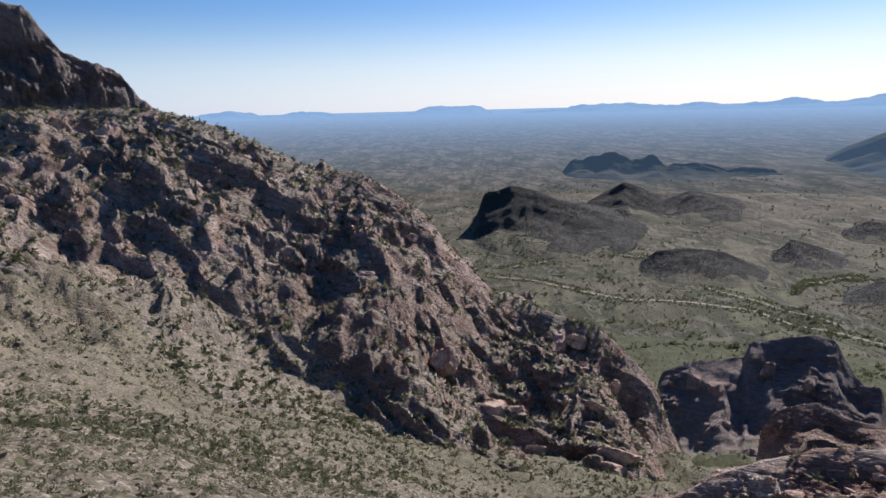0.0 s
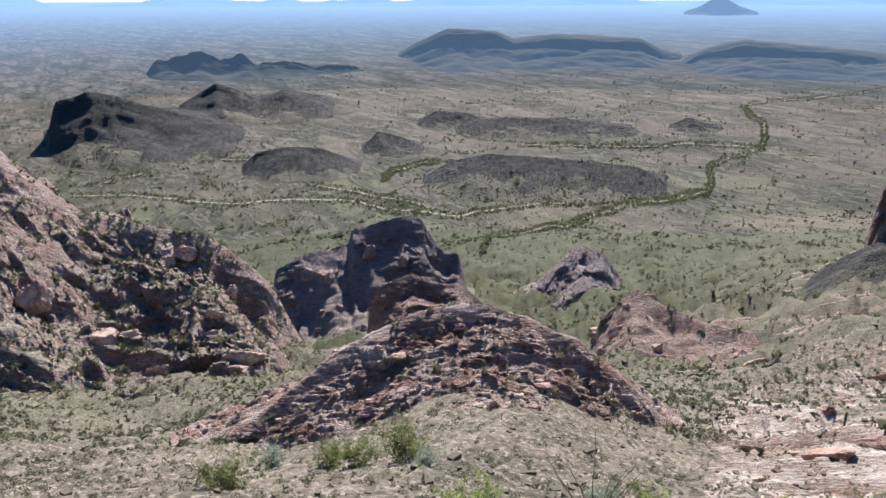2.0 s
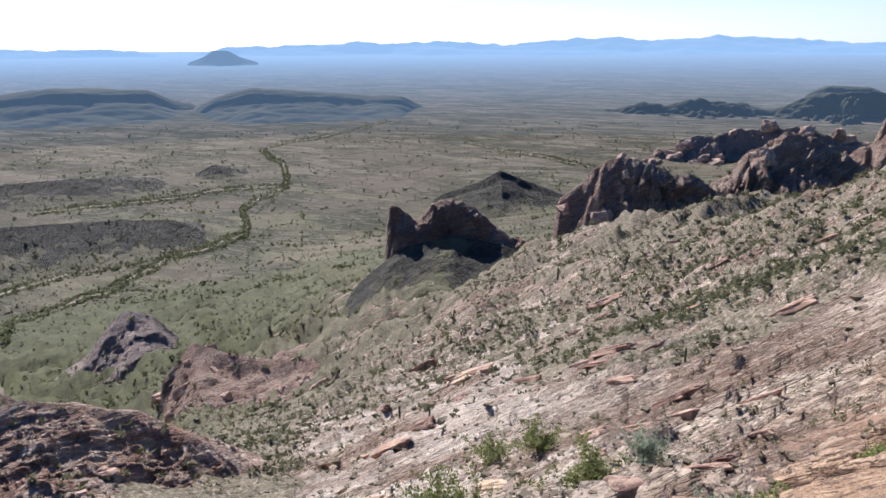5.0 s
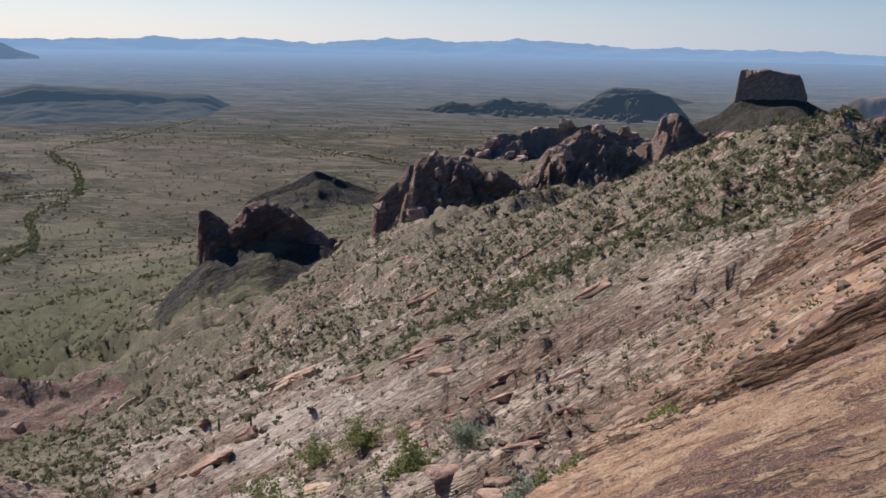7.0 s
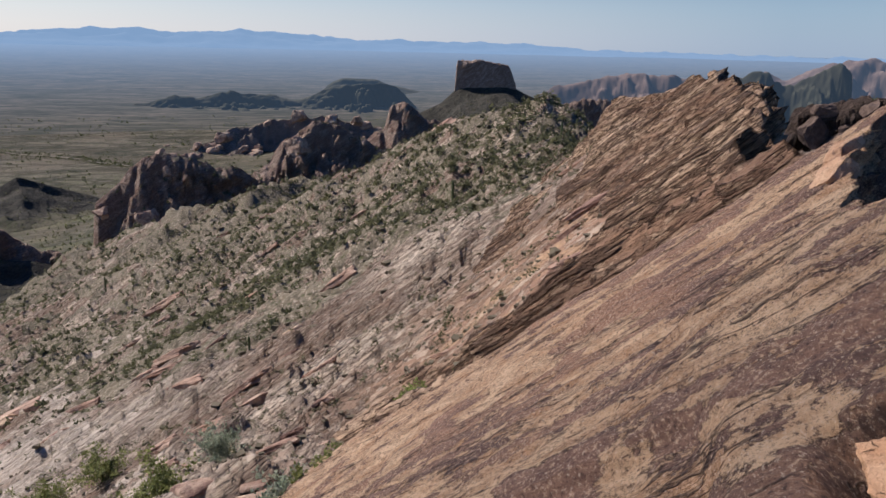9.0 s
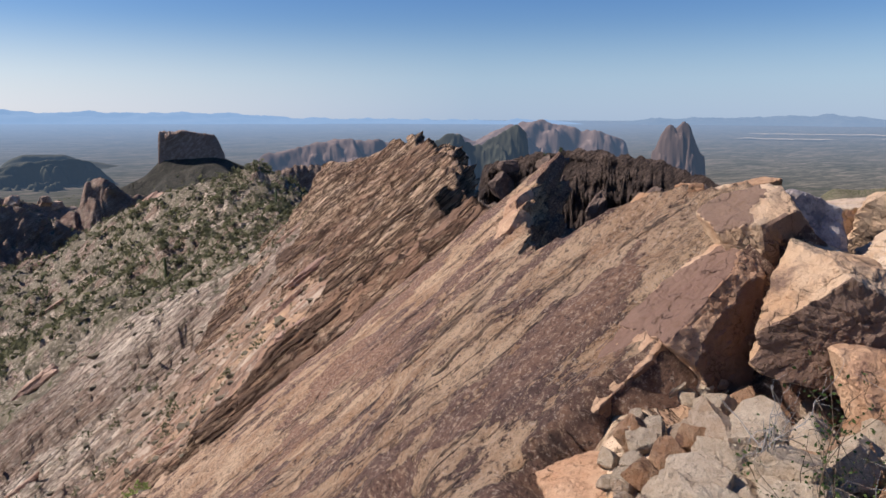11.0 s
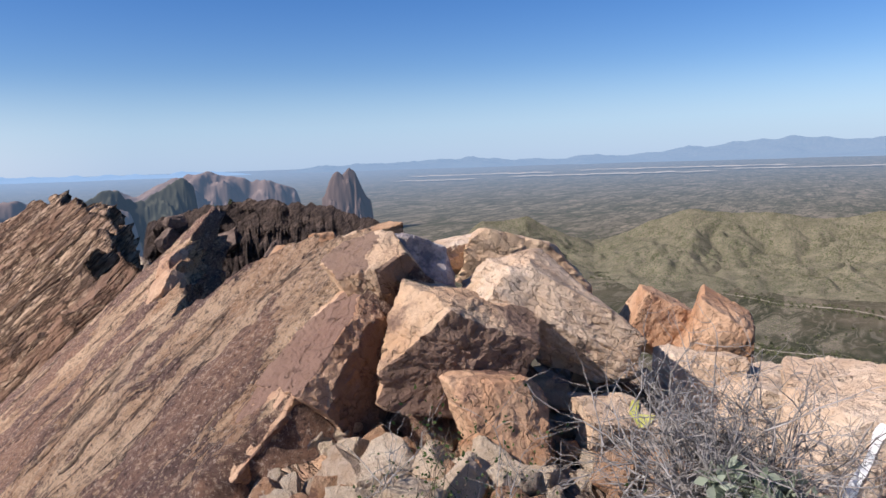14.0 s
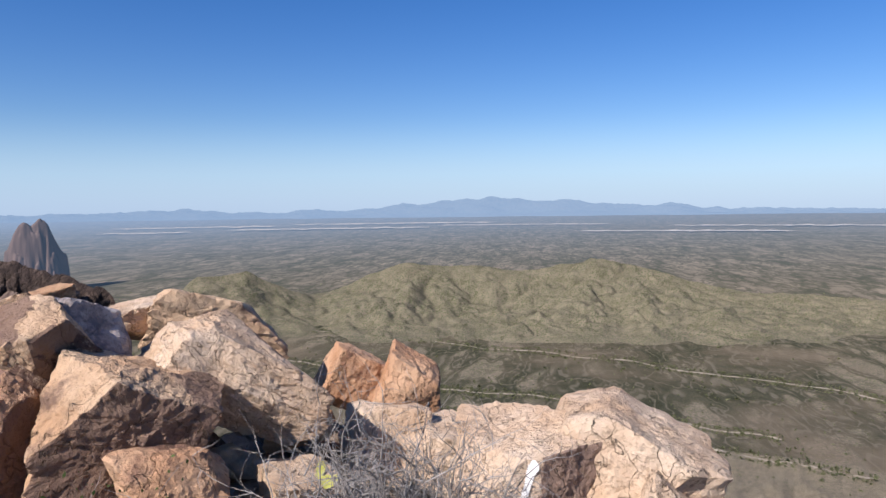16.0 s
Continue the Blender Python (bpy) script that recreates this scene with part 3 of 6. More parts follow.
def build_ground():
    b, r = np.meshgrid(GROUND_B, GROUND_R)
    z, rock, x, y = land_height(b, r)
    pts = place(b, r, z)
    pos = np.stack([x, y, z], -1)
    split = int(np.searchsorted(GROUND_R, 1000))
    lush = np.maximum(smooth(r, 170, 520), 0.45 * smooth(r, 110, 260) * smooth(b, 30, 45) * (1 - smooth(b, 66, 78))) * (1 - 0.92 * smooth(b, 148, 166)) + 0.55 * smooth(b, -40, -10) * (1 - smooth(b, 40, 60)) * smooth(r, 60, 160)
    pale = smooth(b, 52, 58) * (1 - smooth(b, 74, 90)) * smooth(r, 7, 14) * (1 - smooth(r, 110, 190)) * smooth(0.6 + fbm(x / 16 , y / 16, 4, 87), 0.2, 0.7)
    varnish = smooth(b, 92, 112) * (1 - smooth(b, 146, 160)) * (1 - smooth(r, 22, 45))
    far_cut = int(np.searchsorted(GROUND_R, 2700))
    near = sheet("ground", pts[:split + 1], {"pos": pos[:split + 1], "rock": rock[:split + 1], "lush": lush[:split + 1], "varnish": varnish[:split + 1], "pale": pale[:split + 1]}, LAND, closed=True)
    tagged(near, "stony desert mountainside of tilted pale rock beds with green scrub", "mountain slope", kind="structure")
    plain = sheet("plain", pts[split:far_cut + 1], {"pos": pos[split:far_cut + 1], "rock": rock[split:far_cut + 1], "lush": (0.85 - 0.75 * smooth(r[split:far_cut + 1], 1050, 2300)) * (1 - 0.92 * smooth(b[split:far_cut + 1], 140, 162))}, PLAIN, closed=True)
    tagged(plain, "flat olive desert plain with scrub and dry washes", "plain", kind="structure")
    # haze is put into the plain's own glow: more with distance and towards the sun
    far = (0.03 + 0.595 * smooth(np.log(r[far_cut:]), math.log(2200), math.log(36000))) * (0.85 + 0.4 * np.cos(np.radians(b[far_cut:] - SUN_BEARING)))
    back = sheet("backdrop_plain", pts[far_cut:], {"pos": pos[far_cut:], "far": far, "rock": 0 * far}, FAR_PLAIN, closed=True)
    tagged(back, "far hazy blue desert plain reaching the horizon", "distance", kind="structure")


build_ground()


GRIDS, BODIES = {}, {}


# ---- landmarks that rise from the land ----
def landmark(name, label, crest, r, front, back, foot, style="hill", material=None, seed=0, rough=0.3, step=0.12, rows=64, category="hill", air=None,
             rock=0.5, spurs=0.35, bed=0.0, kind="", group="", slope=0.45, lush=0.25, jag=0.0, bulge=1.3, carve=0.0, paling=0.0, paling_to=999.0):
    """A hill, mesa or crag. crest: (bearing, angle) along its skyline; r: its distance, one number or one at each end, or None
    for a hill on the plain, which then stands where its foot's angle and its slope put it; front, back: how far its foot reaches."""
    cb, ce = np.array([c[0] for c in crest], float), np.array([c[1] for c in crest], float)
    if r is None:
        toe = EYE / math.tan(radians(-foot))
        depth = np.exp(np.linspace(math.log(300), math.log(60000), 4000))
        far = squeeze(toe) * (slope + math.tan(radians(-foot))) / (slope + math.tan(radians(-ce.max())))
        r = float(np.interp(far, squeeze(depth), depth))
        front = r - toe
        back = front
    b1 = np.arange(cb[0], cb[-1] + step, step)
    rb = np.interp(b1, (cb[0], cb[-1]), r if isinstance(r, tuple) else (r, r))
    el = np.interp(b1, cb, ce)
    k = max(1, int(0.2 / step))
    el = np.convolve(np.pad(el, k, mode="edge"), np.ones(2 * k + 1) / (2 * k + 1), "valid")
    s1 = np.concatenate([-(np.linspace(1, 0, rows) ** 1.25), (np.linspace(0, 1, rows // 2)[1:] ** 1.25)])
    b, s = np.meshgrid(b1, s1)
    rc = np.broadcast_to(rb, b.shape)
    side = np.minimum((b - cb[0]), (cb[-1] - b)) / (cb[-1] - cb[0])
    ends = smooth(side, 0, 0.08)
    oval = 0.4 + 0.6 * np.sqrt(np.clip(side / 0.3, 0, 1))
    dist = rc + np.where(s < 0, s * front, s * back) * oval
    zc = np.broadcast_to(rb * np.tan(np.radians(el)), b.shape)
    base = land_height(b, dist, False)[0] - 0.012 * front
    under = land_height(b, rc, False)[0] - 0.03 * front
    zc = under + (zc - under) * ends
    size = 0.5 * (front + back)
    x, y = dist * np.sin(np.radians(b)), dist * np.cos(np.radians(b))
    along = np.radians(b) * rc
    t = np.abs(s)
    sp = fbm(along / (0.6 * size), dist / (2.5 * size) + 3 * np.sign(s), 4, seed + 1, 0.5)
    t = np.clip(t * (1 + spurs * sp * smooth(t, 0, 0.35) * (1 - smooth(t, 0.6, 1.0))), 0, 1)
    if style == "mesa":
        p = 0.02 * smooth(t, 0, 0.12) + 0.26 * smooth(t, 0.12, 0.18) + 0.72 * (1 - (1 - np.clip((t - 0.16) / 0.84, 0, 1)) ** 1.5)
    elif style == "crag":
        p = 0.45 * smooth(t, 0.02, 0.5) + 0.55 * np.clip(t, 0, 1)
    elif style == "fin":
        p = 0.62 * smooth(t, 0.03, 0.3) + 0.38 * np.clip((t - 0.12) / 0.88, 0, 1)
    else:
        p = 0.5 * np.clip(t, 0, 1) + 0.5 * (1 - (1 - np.clip(t, 0, 1)) ** bulge)
    p = np.clip(p, 0, 1)
    z = zc - (zc - base) * p
    body = (0.15 + smooth(t, 0.0, 0.15)) * (1 - smooth(t, 0.5, 0.92)) * ends
    w = 0.42 * size
    tall = np.clip((zc - base).max(0) / (0.5 * size), 0.15, 1)
    if style == "spur":
        w0 = 0.16 * size
        warp = 0.4 * fbm(x / (2 * w0), y / (2 * w0), 3, seed + 5)
        cut = 0.5 * np.clip(1 - np.abs(perlin(along / (0.45 * size) + warp, dist / (1.6 * size), seed + 3)) * 2.2, 0, 1) ** 1.3
        knobs = terrace(fbm(x / w0 + warp, y / w0 - warp, 3, seed + 9, 0.4), 2.0, 0.5)
        small = fbm(x / (0.3 * w0) + warp, y / (0.3 * w0), 4, seed + 13, 0.5)
        whole = (0.12 + smooth(t, 0.0, 0.12)) * (1 - smooth(t, 0.75, 0.98)) * ends
        z = z + rough * w0 * whole * (0.9 * knobs + 0.16 * small - 0.25)
        rough = 0.3 * rough
    elif style == "hill" and not bed:
        cut = 0.5 - fbm(x / w, y / w, 4, seed + 3, 0.45)
        rough = 0.6 * rough
    else:
        warp = 0.5 * fbm(x / (0.8 * w), y / (0.8 * w), 3, seed + 5)
        n1 = np.abs(perlin(x / w + warp, y / w - warp, seed + 3))
        n2 = np.abs(perlin(x / (0.4 * w) + warp, y / (0.4 * w), seed + 4))
        n3 = np.abs(perlin(x / (0.17 * w), y / (0.17 * w) + warp, seed + 6))
        cut = 0.8 * np.clip(1 - n1 * 2.2, 0, 1) ** 1.3 + 0.6 * np.clip(1 - n2 * 2.2, 0, 1) ** 1.3 + 0.35 * np.clip(1 - n3 * 2.0, 0, 1)
    if bed and style == "hill":
        cut = cut * (1 - smooth(t, 0.3, 0.65))
    z = z - rough * w * body * cut * tall
    if style in ("crag", "fin"):
        w2 = 0.16 * size
        w3 = 0.045 * size
        z = z - 0.9 * rough * w3 * (0.3 + body) * (0.5 - fbm(x / w3, y / w3, 4, seed + 13, 0.6)) * tall
        z = z - 0.8 * rough * w2 * body * (0.6 - terrace(fbm(x / w2, y / w2, 5, seed + 9, 0.5), 2.5, 0.25)) * tall
    if bed:
        z = z + 0.8 * bed * (beds(x, y, z, bed * 1.3, seed) - 0.4) * body
    if jag:
        n4 = fbm(along / (0.2 * size), dist / (0.2 * size), 4, seed + 21, 0.55)
        z = z + rc * math.tan(radians(jag)) * n4 * (1 - smooth(t, 0.05, 0.45)) * ends
    z = z - 0.02 * front * smooth(t, 0.92, 1.0)
    if carve:
        # cliffs and chimneys cut into the steep face
        bend = carve * 0.8 * fbm(along / (8 * carve), z / (8 * carve), 3, seed + 31)
        d0 = z * 0.77 - strike(x, y)[1] * 0.64
        cliff = terrace(fbm((along + bend) / (5 * carve), z / (4 * carve), 5, seed + 32, 0.55), 2.5, 0.10) + 0.55 * terrace(fbm(d0 / (1.6 * carve), along / (9 * carve), 4, seed + 33, 0.6), 2.5, 0.10)
        cliff = cliff + 0.22 * fbm(along / (0.6 * carve), z / (0.5 * carve), 4, seed + 34, 0.6)
        dist = dist + carve * cliff * smooth(t, 0.0, 0.08) * (1 - smooth(t, 0.45, 0.85)) * ends * np.where(s < 0, 1, 0.3) * smooth(fbm(along / (14 * carve), z / (10 * carve), 3, seed + 35), -0.35, 0.3)
        x, y = dist * np.sin(np.radians(b)), dist * np.cos(np.radians(b))
    pos = np.stack([x, y, z], -1)
    steep = np.hypot(np.gradient(z, axis=1) / np.maximum(np.abs(np.gradient(along, axis=1)), 1e-6), np.gradient(z, axis=0) / np.maximum(np.abs(np.gradient(dist, axis=0)), 1e-6))
    attrs = {"pos": pos, "rock": np.clip(rock - 0.35 + 0.5 * smooth(steep, 0.35, 1.1), 0, 1) * (1 - 0.7 * smooth(t, 0.6, 1.0)), "lush": np.broadcast_to(lush * smooth(rc, 200, 520), b.shape)}
    if paling:
        attrs["pale"] = paling * smooth(fbm(along / (0.25 * size), z / (0.12 * size), 4, seed + 51, 0.6), -0.05, 0.3) * (1 - smooth(b, paling_to - 10, paling_to))
    # the hills' shade is put into the colour: darker rock over their upper parts
    if style == "hill" and not bed and kind != "structure":
        shade_cap = 1 - smooth(t + 0.35 * fbm(along / (0.5 * size), dist / (0.5 * size), 4, seed + 41, 0.6), 0.35, 0.8)
        attrs["rock"] = np.clip(attrs["rock"] * 0.4 + shade_cap * (0.55 + 0.6 * rock), 0, 1) * ends
    # air: how strongly a far landmark glows blue in place of haze
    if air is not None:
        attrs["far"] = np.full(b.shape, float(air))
    GRIDS[name] = (b, dist, z, attrs["rock"], t)
    ob = sheet(name, place(b, dist, z), attrs, material or HILL, shade=True)
    BODIES[name] = ob
    return tagged(ob, label, category, kind=kind, group=group)


# spur of the summit, and its cliffs
landmark("rocky_spur", "rugged brown mountain spur with ledges, gullies and scrub", [(-42, 1), (-30, 0.5), (-23, 0.6), (-19.6, 0.3), (-16, -1.0), (-12.1, -3.0), (-9, -4.6), (-5.8, -4.8), (-3.2, -6.5), (-1, -8.1), (1.2, -11.1), (4.3, -14.3), (10.2, -16.4), (12.9, -17.2), (15.7, -19.6), (18.3, -22), (20.2, -24.6), (22, -28)],
         (345, 245), 150, 200, -21, "spur", SPUR, 3, 0.27, 0.085, 230, "mountain spur", rock=0.52, bed=0.7, carve=2.4, paling=0.6, paling_to=-4.0)
landmark("summit_crag", "dark shadowed summit crag of layered rock", [(-44, 9), (-34, 8.5), (-29.4, 7.6), (-28.1, 7.5), (-27.1, 5.8), (-26.1, 4.4), (-22.7, 3.4), (-21.6, 1.5), (-19.6, 0.4), (-18.5, -1.5)],
         350, 50, 120, -1.5, "crag", DARK, 5, 0.35, 0.08, 110, "crag", rock=0.9, carve=4.0)
# ground below
# the pale patches paint sunlit ledges into the outcrop's colour
landmark("rock_outcrop", "jagged red-brown layered rock outcrop with pale ledges", [(8.1, -33.6), (10, -32.5), (14.7, -31.3), (19.7, -28.6), (21.7, -27.2), (24.6, -26), (29.5, -24.1), (32, -23.6), (35.6, -23.4), (39.2, -24.6), (43.2, -25.8), (45.2, -27.1), (49.4, -29.8), (51.9, -30.9), (52.8, -33.2)],
         66, 24, 30, -33.5, "spur", KNOB, 8, 0.2, 0.06, 210, "rock outcrop", rock=0.95, bed=0.3, carve=0.45, paling=0.6)
landmark("red_outcrop", "small red-brown outcrop below the ledges", [(24.5, -25), (26.2, -22.1), (27.7, -21.4), (29.1, -21), (31, -21.8), (33.4, -22.1), (36.5, -24.5)], 330, 90, 60, -26.5, "hill", CRAG, 12, 0.3, 0.07, 120, "rock outcrop", rock=0.75, carve=3.0)
landmark("dark_butte", "dark brown craggy butte standing in shadow", [(16.5, -22.5), (17.9, -20.2), (20.5, -19.1), (23.9, -18.7), (24.2, -17.6), (26.2, -17), (28.5, -16.4), (29.9, -16.7), (31.1, -18.6), (31.9, -19.5), (33, -19.5), (34.4, -22.4)], 650, 150, 90, -25.5, "hill", DARK, 15, 0.3, 0.07, 140, "butte", rock=0.85, jag=0.12, carve=5.0)
landmark("dark_knoll", "small dark rocky knoll above the wash", [(37.5, -23.5), (39.5, -22.3), (41.1, -20.2), (43, -18.6), (44.9, -19.1), (46.3, -20.6), (48.5, -22.4)], 600, 130, 100, -25, "hill", DARK, 18, 0.3, 0.09, 90, "knoll", rock=0.35, carve=4.0)
landmark("ravine_crag", "red-brown crag walls of a ravine", [(44, -25.2), (45.8, -23.3), (47.7, -21.5), (50, -22.5), (53.2, -23.4), (56.9, -23.6), (59, -25)], (310, 250), 75, 90, -27.5, "hill", CRAG, 21, 0.3, 0.07, 120, "crag", rock=0.5, carve=3.5)
landmark("rock_fin", "dark jagged rock fins with a lit red edge", [(62.8, -16.4), (63.3, -12.4), (64.1, -11.7), (65.2, -12.5), (65.9, -13.4), (66.8, -12.4), (67.1, -11.8), (68.6, -11.6), (70.6, -12.1), (71.9, -13.3), (73.6, -14.3), (76.5, -15.2)], 430, 95, 90, -18.6, "fin", CRAG, 24, 0.25, 0.06, 120, "rock fin", rock=0.85, jag=0.22, carve=3.5)
landmark("fin_skirt", "scrubby talus slope below the rock fins", [(59, -20.5), (62, -17.4), (65, -15.4), (69, -14.6), (73, -15.2), (77, -16.8), (79, -18)], 415, 95, 70, -21, "hill", HILL, 25, 0.2, 0.1, 80, "talus", rock=0.0, lush=0.8)
landmark("pale_hill", "small scrubby pointed hill on the plain", [(66.5, -12.2), (68.1, -11.3), (70.9, -10.4), (72.7, -9.4), (74.5, -10.1), (77, -11), (79.5, -12)], None, 0, 0, -14, "hill", HILL, 27, 0.14, 0.12, 50, "hill", rock=0.3, slope=0.62)
landmark("slope_crag", "pinkish brown crag at the slope's edge", [(76.3, -15.2), (76.8, -11.8), (78.5, -10.5), (80.7, -8.4), (82.4, -8), (84.6, -8.7), (88, -9.6), (90.5, -11)], 420, 75, 90, -15.5, "crag", CRAG, 30, 0.26, 0.08, 100, "crag", rock=0.65, jag=0.15, carve=4.0)
landmark("brown_crag", "brown craggy peak behind the slope", [(85.5, -11.5), (90, -8.9), (90.7, -7.6), (93.3, -5.8), (94.9, -5.9), (97.7, -7.5), (100.5, -8.6)], 620, 100, 110, -12.5, "crag", CRAG, 33, 0.26, 0.08, 100, "crag", rock=0.65, jag=0.15, carve=5.0)
landmark("red_crag", "reddish crag with a steep shaded side", [(96.2, -8), (98.8, -6.2), (99.3, -4.5), (100.4, -4.2), (101.9, -5.3), (103.3, -5.9), (105.5, -7.5)], 800, 120, 120, -9.5, "crag", CRAG, 36, 0.3, 0.07, 90, "crag", rock=0.75, jag=0.15, carve=6.0)
landmark("broken_ridge", "broken pale ridge of rocky hills", [(82, -8.6), (84.9, -7.8), (87, -6.5), (89.8, -5.9), (93.3, -5.4), (95.6, -5.7), (99, -6.4)], None, 0, 0, -9, "crag", DARK, 39, 0.4, 0.12, 50, "ridge", rock=0.6, slope=0.8, jag=0.3)
landmark("block_butte", "square-topped dark rock butte on a talus cone", [(103.9, -3.4), (104.25, -1.2), (104.5, -1.1), (106.3, -1.0), (108.4, -1.45), (108.75, -2.6), (109.3, -3.4)], 1500, 90, 90, -4.2, "fin", SPUR, 42, 0.4, 0.05, 90, "butte", rock=1.0, carve=12.0)
landmark("talus_cone", "pale talus cone around the butte", [(99.5, -6.2), (103.2, -4.3), (104.6, -2.9), (108.3, -2.8), (110.3, -3.7), (113, -5.4)], 1500, 420, 380, -8, "hill", HILL, 43, 0.3, 0.12, 50, "talus", rock=0.3, lush=0.0)
landmark("red_ridge", "rugged red ridge behind the slope", [(108.5, -6.2), (110.1, -5.2), (111.4, -4.3), (113.6, -3.6), (117.1, -3.6), (119.5, -3.4), (123, -4)], 520, 70, 90, -7.5, "crag", CRAG, 45, 0.45, 0.07, 90, "ridge", rock=0.8, jag=0.2, carve=7.0)
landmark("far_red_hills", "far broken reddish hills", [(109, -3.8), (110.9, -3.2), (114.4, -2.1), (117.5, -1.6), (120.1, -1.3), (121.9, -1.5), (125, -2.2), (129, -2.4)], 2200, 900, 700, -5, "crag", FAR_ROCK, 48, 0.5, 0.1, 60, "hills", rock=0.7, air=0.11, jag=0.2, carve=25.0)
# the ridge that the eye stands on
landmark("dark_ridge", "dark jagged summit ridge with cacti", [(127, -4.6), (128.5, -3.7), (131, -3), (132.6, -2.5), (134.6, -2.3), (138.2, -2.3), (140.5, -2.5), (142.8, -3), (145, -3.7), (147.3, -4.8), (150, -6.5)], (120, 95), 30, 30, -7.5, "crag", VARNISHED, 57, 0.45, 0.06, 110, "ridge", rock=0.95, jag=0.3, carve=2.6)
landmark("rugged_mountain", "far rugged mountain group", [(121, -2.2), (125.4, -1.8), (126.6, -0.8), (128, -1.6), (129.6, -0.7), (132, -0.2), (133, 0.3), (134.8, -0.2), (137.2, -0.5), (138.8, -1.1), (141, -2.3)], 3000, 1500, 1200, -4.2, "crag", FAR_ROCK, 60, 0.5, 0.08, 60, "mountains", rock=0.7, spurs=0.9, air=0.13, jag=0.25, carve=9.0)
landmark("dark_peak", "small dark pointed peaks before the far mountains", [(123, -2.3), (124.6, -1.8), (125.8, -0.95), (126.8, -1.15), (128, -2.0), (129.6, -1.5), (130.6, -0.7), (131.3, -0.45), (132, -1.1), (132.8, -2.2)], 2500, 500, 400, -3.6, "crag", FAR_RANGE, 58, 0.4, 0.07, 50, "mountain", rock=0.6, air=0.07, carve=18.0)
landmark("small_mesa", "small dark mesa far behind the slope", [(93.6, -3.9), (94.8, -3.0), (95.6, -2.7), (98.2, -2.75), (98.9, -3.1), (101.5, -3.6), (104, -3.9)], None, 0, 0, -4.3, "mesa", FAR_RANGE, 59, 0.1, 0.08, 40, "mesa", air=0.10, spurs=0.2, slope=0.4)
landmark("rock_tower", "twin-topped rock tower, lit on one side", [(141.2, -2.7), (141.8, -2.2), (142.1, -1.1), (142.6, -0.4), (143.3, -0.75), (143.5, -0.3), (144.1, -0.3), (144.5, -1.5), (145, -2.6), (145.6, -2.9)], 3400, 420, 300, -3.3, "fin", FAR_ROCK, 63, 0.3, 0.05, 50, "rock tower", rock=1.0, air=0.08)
# hills on the plain
landmark("scrub_hills", "dark hills with scrubby spurs", [(2, -9.4), (3, -8.2), (3.8, -6.8), (5.9, -6.2), (8, -6.7), (10.6, -7.6), (15, -9), (19.4, -10.4), (24, -11.3), (27, -12.6)], None, 0, 0, -12.6, "hill", HILL, 66, 0.3, 0.12, 70, "hills", rock=0.85, spurs=0.7, slope=0.4, jag=0.12)
landmark("back_hills", "dark knobby hills behind the first row", [(11, -8), (12.8, -7), (14.6, -6), (15.9, -6.4), (17.7, -7.3), (19.5, -6.6), (22.1, -7.1), (23.9, -8), (27, -9.4)], None, 0, 0, -9.5, "hill", HILL, 69, 0.3, 0.12, 50, "hills", rock=0.8, slope=0.42)
landmark("front_hill", "low dark shaded hill beside a wash", [(15.5, -12.6), (17.2, -11.2), (19.5, -10.9), (22.2, -11.1), (24, -11.9), (26.8, -13.3)], None, 0, 0, -13.8, "hill", HILL, 72, 0.14, 0.12, 40, "hill", rock=0.8, slope=0.42)
landmark("round_hill", "rounded dark hill on the plain", [(24, -12.3), (25.3, -11.2), (26.6, -9.9), (28.9, -10.5), (31.4, -11.8)], None, 0, 0, -12.3, "hill", HILL, 75, 0.14, 0.12, 40, "hill", rock=0.75, slope=0.42)
landmark("low_hill", "broad low scrub-covered hill", [(28.5, -14.6), (30, -13.7), (32.4, -12.3), (35.5, -11.7), (39.1, -11.9), (43.6, -12.1), (47.2, -12.4), (50.5, -14)], None, 0, 0, -15.6, "hill", HILL, 78, 0.14, 0.12, 50, "hill", rock=0.5, slope=0.3)
landmark("flat_hill", "flat scrubby rise on the plain", [(31.5, -10.2), (34.7, -9.1), (37.3, -8.9), (41.3, -8.9), (45.7, -9.4), (49.5, -10.4)], None, 0, 0, -11, "hill", HILL, 81, 0.14, 0.12, 40, "hill", rock=0.35, slope=0.3)
landmark("dome_hill", "small dark domed hill", [(29, -9.7), (29.8, -9.2), (31.2, -8.4), (33.8, -8.6), (36.4, -9.6)], None, 0, 0, -10, "hill", HILL, 84, 0.14, 0.12, 36, "hill", rock=0.75, slope=0.42)
landmark("far_dome", "small dark dome on the plain", [(48, -9.7), (48.8, -9.3), (50.4, -8.5), (52.6, -9.1), (55, -9.6)], None, 0, 0, -9.7, "hill", HILL, 87, 0.14, 0.12, 36, "hill", rock=0.3, slope=0.55)
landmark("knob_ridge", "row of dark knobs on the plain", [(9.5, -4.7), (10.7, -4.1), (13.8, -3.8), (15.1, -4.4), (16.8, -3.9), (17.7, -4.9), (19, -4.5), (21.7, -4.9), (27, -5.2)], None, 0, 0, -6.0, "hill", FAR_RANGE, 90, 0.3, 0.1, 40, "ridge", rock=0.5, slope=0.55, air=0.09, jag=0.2)
